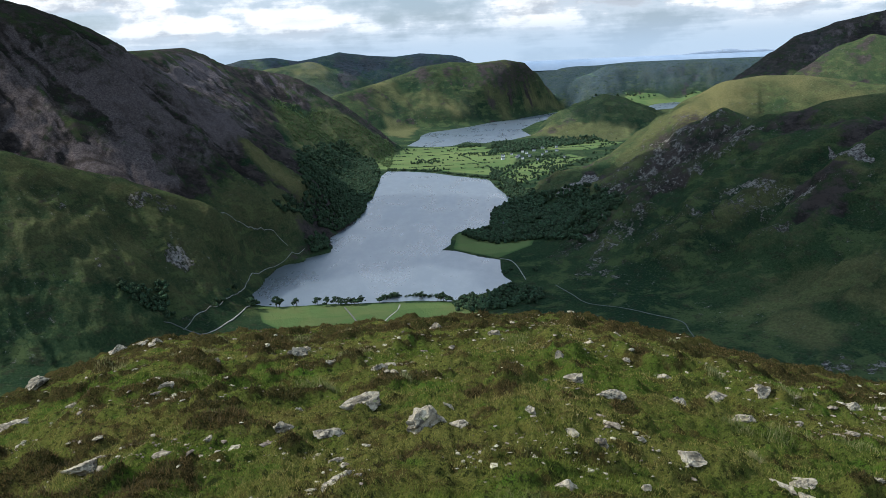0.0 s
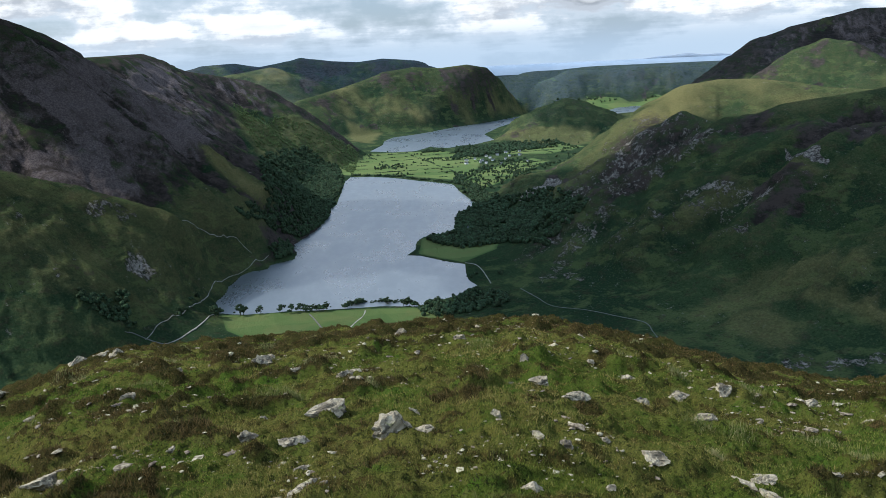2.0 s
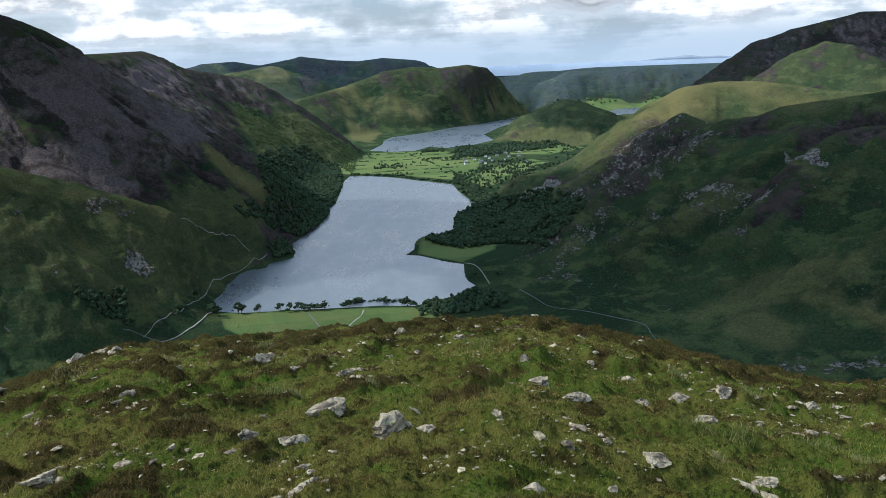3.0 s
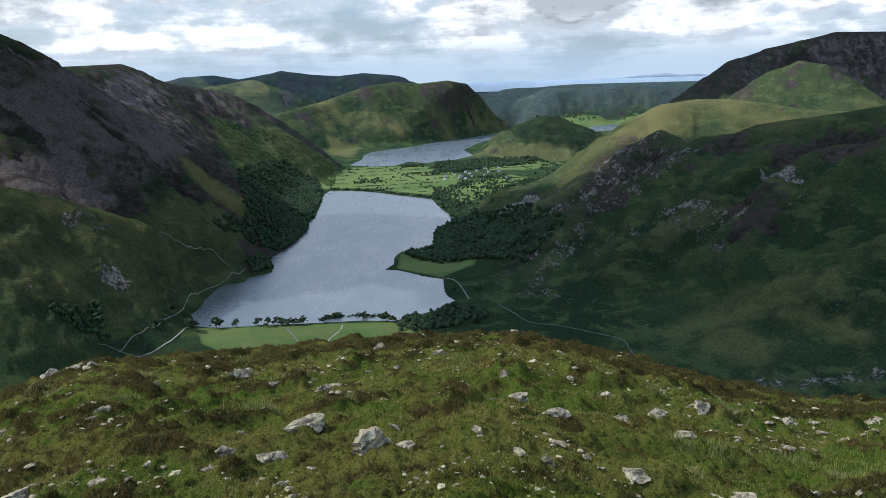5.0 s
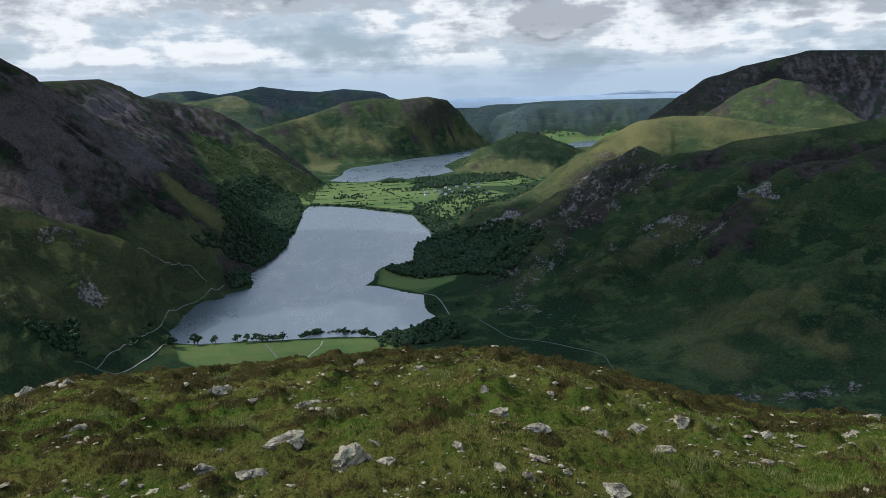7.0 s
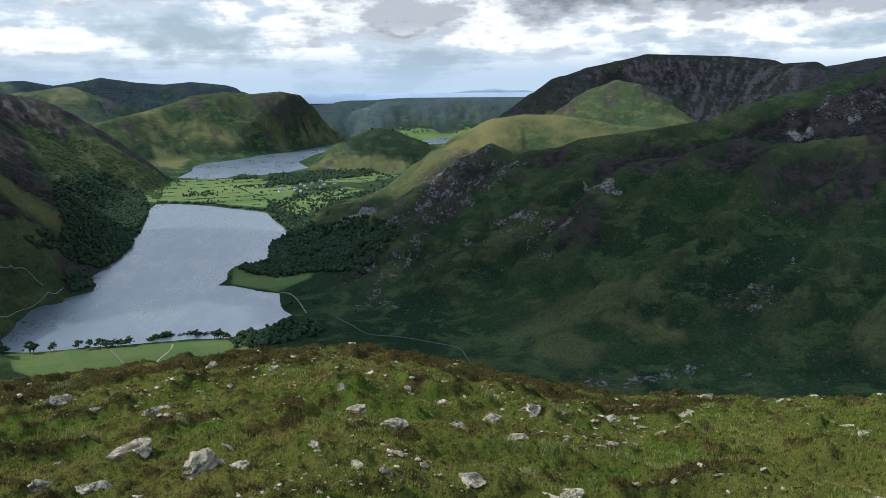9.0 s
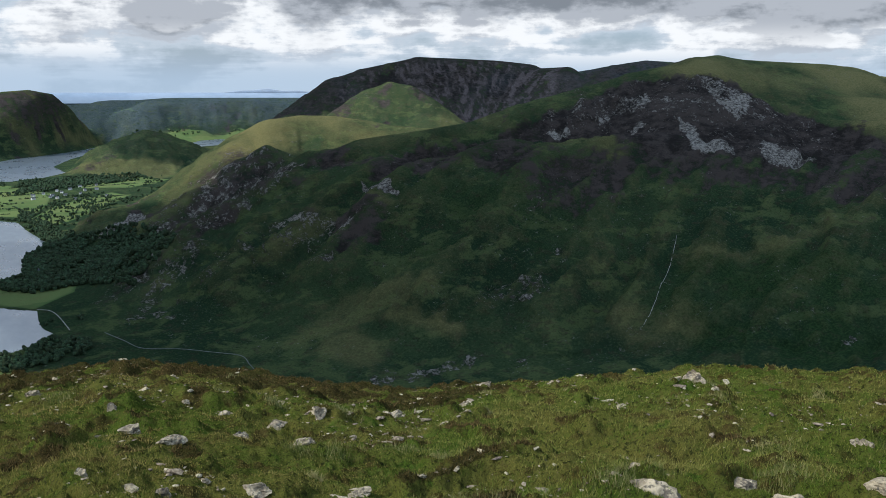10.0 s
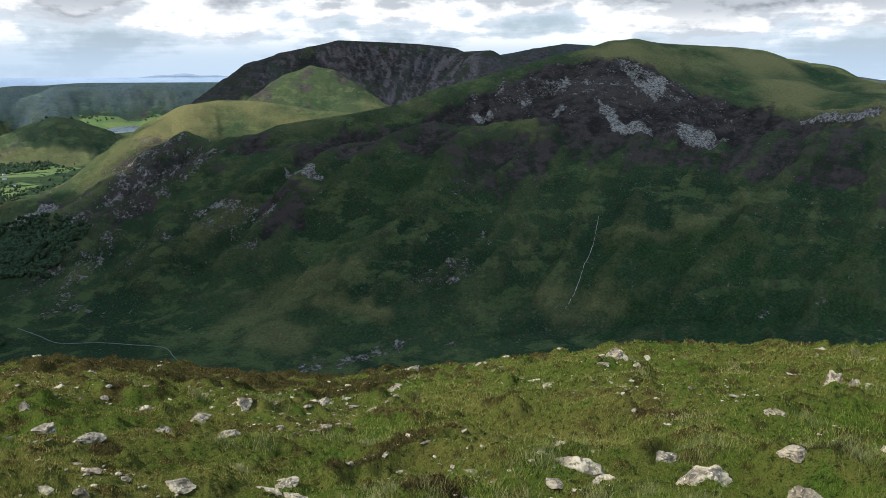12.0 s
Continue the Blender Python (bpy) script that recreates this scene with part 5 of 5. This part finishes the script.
ROCKS_EAST = [(31.9, 13.3, 0.55, 0.1), (30.8, 10.9, 0.23, 0.1), (32.6, 11.5, 0.39, 0.12), (28.6, 12.1, 0.07, 0.14), (33.6, 20, 0.38, 0.12), (48.5, 14.6, 0.51, 0.3), (47.1, 13.7, 0.2, 0.1), (49.8, 12.4, 0.09, 0.07), (62.7, 11, 0.21, 0.3), (63.8, 10.8, 0.2, 0.22), (61.5, 16.4, 0.28, 0.12), (63, 16.6, 0.26, 0.12), (68.3, 14.3, 0.31, 0.06), (54.7, 5.5, 0.41, 0.17), (45.4, 5.5, 0.43, 0.12), (48.2, 5.3, 0.23, 0.09), (51.8, 6.2, 0.34, 0.07), (60.8, 6.5, 0.3, 0.07), (59.4, 7.8, 0.19, 0.05), (63, 6.6, 0.09, 0.04), (66.4, 7.4, 0.13, 0.08), (60.9, 5.7, 0.17, 0.06), (62.2, 5.4, 0.22, 0.1), (44.7, 6.2, 0.09, 0.07), (47.4, 6.6, 0.15, 0.04), (39.9, 6, 0.17, 0.07), (38.3, 21, 0.31, 0.15)]


def make_rock(rng, wide, tall):
    """A frost-split boulder: a lump cut by flat cleavage faces, worn at the edges and set in the turf."""
    bm = bmesh.new()
    bmesh.ops.create_icosphere(bm, subdivisions=4, radius=1.0)
    # cleavage runs one way: most faces are steep to it, a few lie along it
    lie = Vector((rng.normal(0, 0.3) - (0.6 if wide > 0.26 else 0.0), rng.normal(0, 0.3), 1)).normalized()
    cuts = [(lie, rng.uniform(0.25, 0.6)), ((lie + Vector(rng.normal(0, 0.25, 3))).normalized(), rng.uniform(0.3, 0.7))]
    for _ in range(9):
        nrm = Vector(rng.normal(0, 1, 3))
        cuts.append((nrm.normalized(), rng.uniform(0.28, 0.66)))
    off = Vector(rng.uniform(-50, 50, 3))
    for v in bm.verts:
        p = v.co.copy()
        p += v.co * (0.30 * noise.noise(v.co * 1.3 + off))
        for nrm, d in cuts:
            over = p.dot(nrm) - d
            if over > 0:
                p -= nrm * over
        step = noise.noise(Vector((p.x * 2, p.y * 2, p.dot(lie) * 9)) + off)
        p += v.co * (0.07 * round(step * 3) / 1.5 + 0.08 * noise.noise(p * 2.6 + off) + 0.045 * noise.noise(p * 6 + off) + 0.03 * noise.noise(p * 14 + off))
        v.co = p
    xs, ys, zs = ([v.co[k] for v in bm.verts] for k in range(3))
    deep = wide * rng.uniform(0.5, 0.75)
    sx_, sy_, sz_ = wide / (max(xs) - min(xs)), deep / (max(ys) - min(ys)), 2.2 * tall / (max(zs) - min(zs))
    low = min(zs)
    for v in bm.verts:
        z = (v.co.z - low) * sz_ - 1.2 * tall
        foot = 0.93 + 0.24 * min(max(1.0 - z / tall, 0.0), 1.3)
        v.co = Vector((v.co.x * sx_ * foot, v.co.y * sy_ * foot, z))
    return part("rock", bm, ROCK, smooth=False)


def build_rocks():
    rng = np.random.default_rng(77)
    for row in (ROCKS_AHEAD, ROCKS_RIGHT, ROCKS_EAST):
        for az, r, wide, tall in row:
            ob = make_rock(rng, wide * 1.02, tall * 0.74)
            x, y = bearing(az, r + wide * 0.25)
            ob.matrix_world = pose(x, y, float(height(x, y)[0]), rng.normal(0, 4), rng.normal(0, 6), -az + rng.normal(0, 12))
            shape = "flat slab" if tall < 0.33 * wide else "upright boulder" if tall > 0.9 * wide else "boulder"
            big = "large " if wide > 0.3 else "small " if wide < 0.14 else ""
            tagged(ob, big + "pale grey lichened " + shape + " half sunk in turf", "rock", "rocks on the fell top")


def fell_top_places(rng, count, near, far, power):
    """Random places on the ground seen ahead, thinner further out."""
    r = near * (far / near) ** (rng.random(count) ** power)
    az = np.radians(rng.uniform(-36, 74, count))
    return r * np.sin(az), r * np.cos(az), r


def build_stones():
    rng = np.random.default_rng(19)
    x, y, r = fell_top_places(rng, 21000, 3.0, 21.0, 0.62)
    band = ease(r, 8, 10) * (1 - ease(r, 14, 17)) * ease(np.degrees(np.arctan2(x, y)), -6, 6) * (1 - ease(np.degrees(np.arctan2(x, y)), 26, 34))
    keep = layers(x, y, 3.2, 3, 55, 0.6) + 0.25 * rng.random(len(x)) + 0.24 * band > 0.31
    x, y, r = x[keep], y[keep], r[keep]
    size = np.exp(rng.normal(-4.85, 0.68, len(x))) * (0.75 + r * 0.045)
    base = np.column_stack([x, y, height(x, y) + size * 0.25])
    squash = np.column_stack([rng.uniform(0.9, 1.9, len(x)), rng.uniform(0.7, 1.1, len(x)), rng.uniform(0.22, 0.5, len(x))])
    sv, st = ico(1)
    v, t = scatter(rng, sv, st, base, size, squash, 0.42)
    tagged(array_mesh("loose_stones", v, t, SCATTER_STONE), "pale stones and chips strewn over the turf", "stones", kind="stuff")


def blades(name, mat, rng, x, y, tall, wide, lean, label, category, bent=True):
    """Grass or leaf blades, each leaning its own way; bent ones have a joint below the tip."""
    n = len(x)
    z = height(x, y)
    a, b = rng.uniform(0, 2 * math.pi, n), rng.uniform(0, 2 * math.pi, n)
    ca, sa = np.cos(a) * wide / 2, np.sin(a) * wide / 2
    bend = tall * lean * rng.uniform(0.3, 1.0, n)
    bx, by = np.cos(b) * bend, np.sin(b) * bend
    corners = [np.column_stack([x - ca, y - sa, z - 0.01]), np.column_stack([x + ca, y + sa, z - 0.01])]
    if bent:
        for side in (-0.7, 0.7):
            corners.append(np.column_stack([x + bx * 0.4 + ca * side, y + by * 0.4 + sa * side, z + tall * 0.62]))
    corners.append(np.column_stack([x + bx, y + by, z + tall]))
    v = np.stack(corners, 1)
    t = np.array([[0, 1, 3], [0, 3, 2], [2, 3, 4]] if bent else [[0, 1, 2]])[None] + (np.arange(n) * len(corners))[:, None, None]
    return tagged(array_mesh(name, v.reshape(-1, 3), t.reshape(-1, 3), mat), label, category, kind="stuff")


def build_grass():
    rng = np.random.default_rng(23)
    x, y, r = fell_top_places(rng, 680000, 2.6, 24.0, 0.85)
    # and round the standing place
    a, near = rng.uniform(0, 2 * math.pi, 70000), rng.uniform(0.3, 3.2, 70000)
    x, y, r = np.concatenate([x, near * np.sin(a)]), np.concatenate([y, near * np.cos(a)]), np.concatenate([r, near])
    mask = heather_mask(x, y)
    turf = mask < 0.31 + 0.13 * rng.normal(0, 1, len(x))
    x1, y1, r1 = x[turf], y[turf], r[turf]
    lush = ease(layers(x1, y1, 1.3, 3, 111, 0.6), -0.3, 0.5)
    tall = rng.uniform(0.014, 0.034, len(x1)) * (0.5 + 1.1 * lush)
    # past a ragged line near bearing 27 the blades are greener and taller
    rightward = np.degrees(np.arctan2(x1, y1)) + 14 * layers(x1, y1, 2.5, 3, 117, 0.6) > 27
    blades("lush_grass", LUSH_BLADE, rng, x1[rightward], y1[rightward], tall[rightward] * 1.35, 0.0016 + 0.0005 * r1[rightward], 1.0, "lush green tufted grass of the fell top", "grass", False)
    x1, y1, r1, tall = x1[~rightward], y1[~rightward], r1[~rightward], tall[~rightward]
    blades("turf_grass", TURF_BLADE, rng, x1, y1, tall * 0.85, 0.0016 + 0.0005 * r1, 1.2, "short green moorland turf with yellowing blades", "grass", False)
    x2, y2, r2 = x[~turf], y[~turf], r[~turf]
    hump = ease(mask[~turf], 0.15, 0.6)
    blades("heather", HEATHER, rng, x2, y2, rng.uniform(0.008, 0.030, len(x2)) * (0.5 + hump), 0.006 + 0.0008 * r2, 1.5, "low brown heather and bilberry on the fell top", "heather", False)
    # bleached tussocks
    n = 260
    cx, cy, cr = fell_top_places(rng, n, 3.0, 16.0, 0.9)
    ok = layers(cx, cy, 2.2, 2, 131) + 0.25 * ease(np.degrees(np.arctan2(cx, cy)), 25, 50) > 0.05
    cx, cy = cx[ok], cy[ok]
    k = 240
    spread = rng.uniform(0.02, 0.14, len(cx))
    x3 = np.repeat(cx, k) + rng.normal(0, 1, len(cx) * k) * np.repeat(spread, k)
    y3 = np.repeat(cy, k) + rng.normal(0, 1, len(cx) * k) * np.repeat(spread, k)
    blades("tussock_grass", STRAW_BLADE, rng, x3, y3, rng.uniform(0.02, 0.085, len(x3)) * np.repeat(rng.uniform(0.5, 1.4, len(cx)), k), 0.0012 + 0.00028 * np.hypot(x3, y3), 0.9, "bleached straw-coloured tussock grass", "grass")


build_sea()
build_clouds()
build_woods()
build_trees()
build_valley_trees()
build_hedges()
build_tracks()
build_houses()
build_rocks()
build_stones()
build_grass()
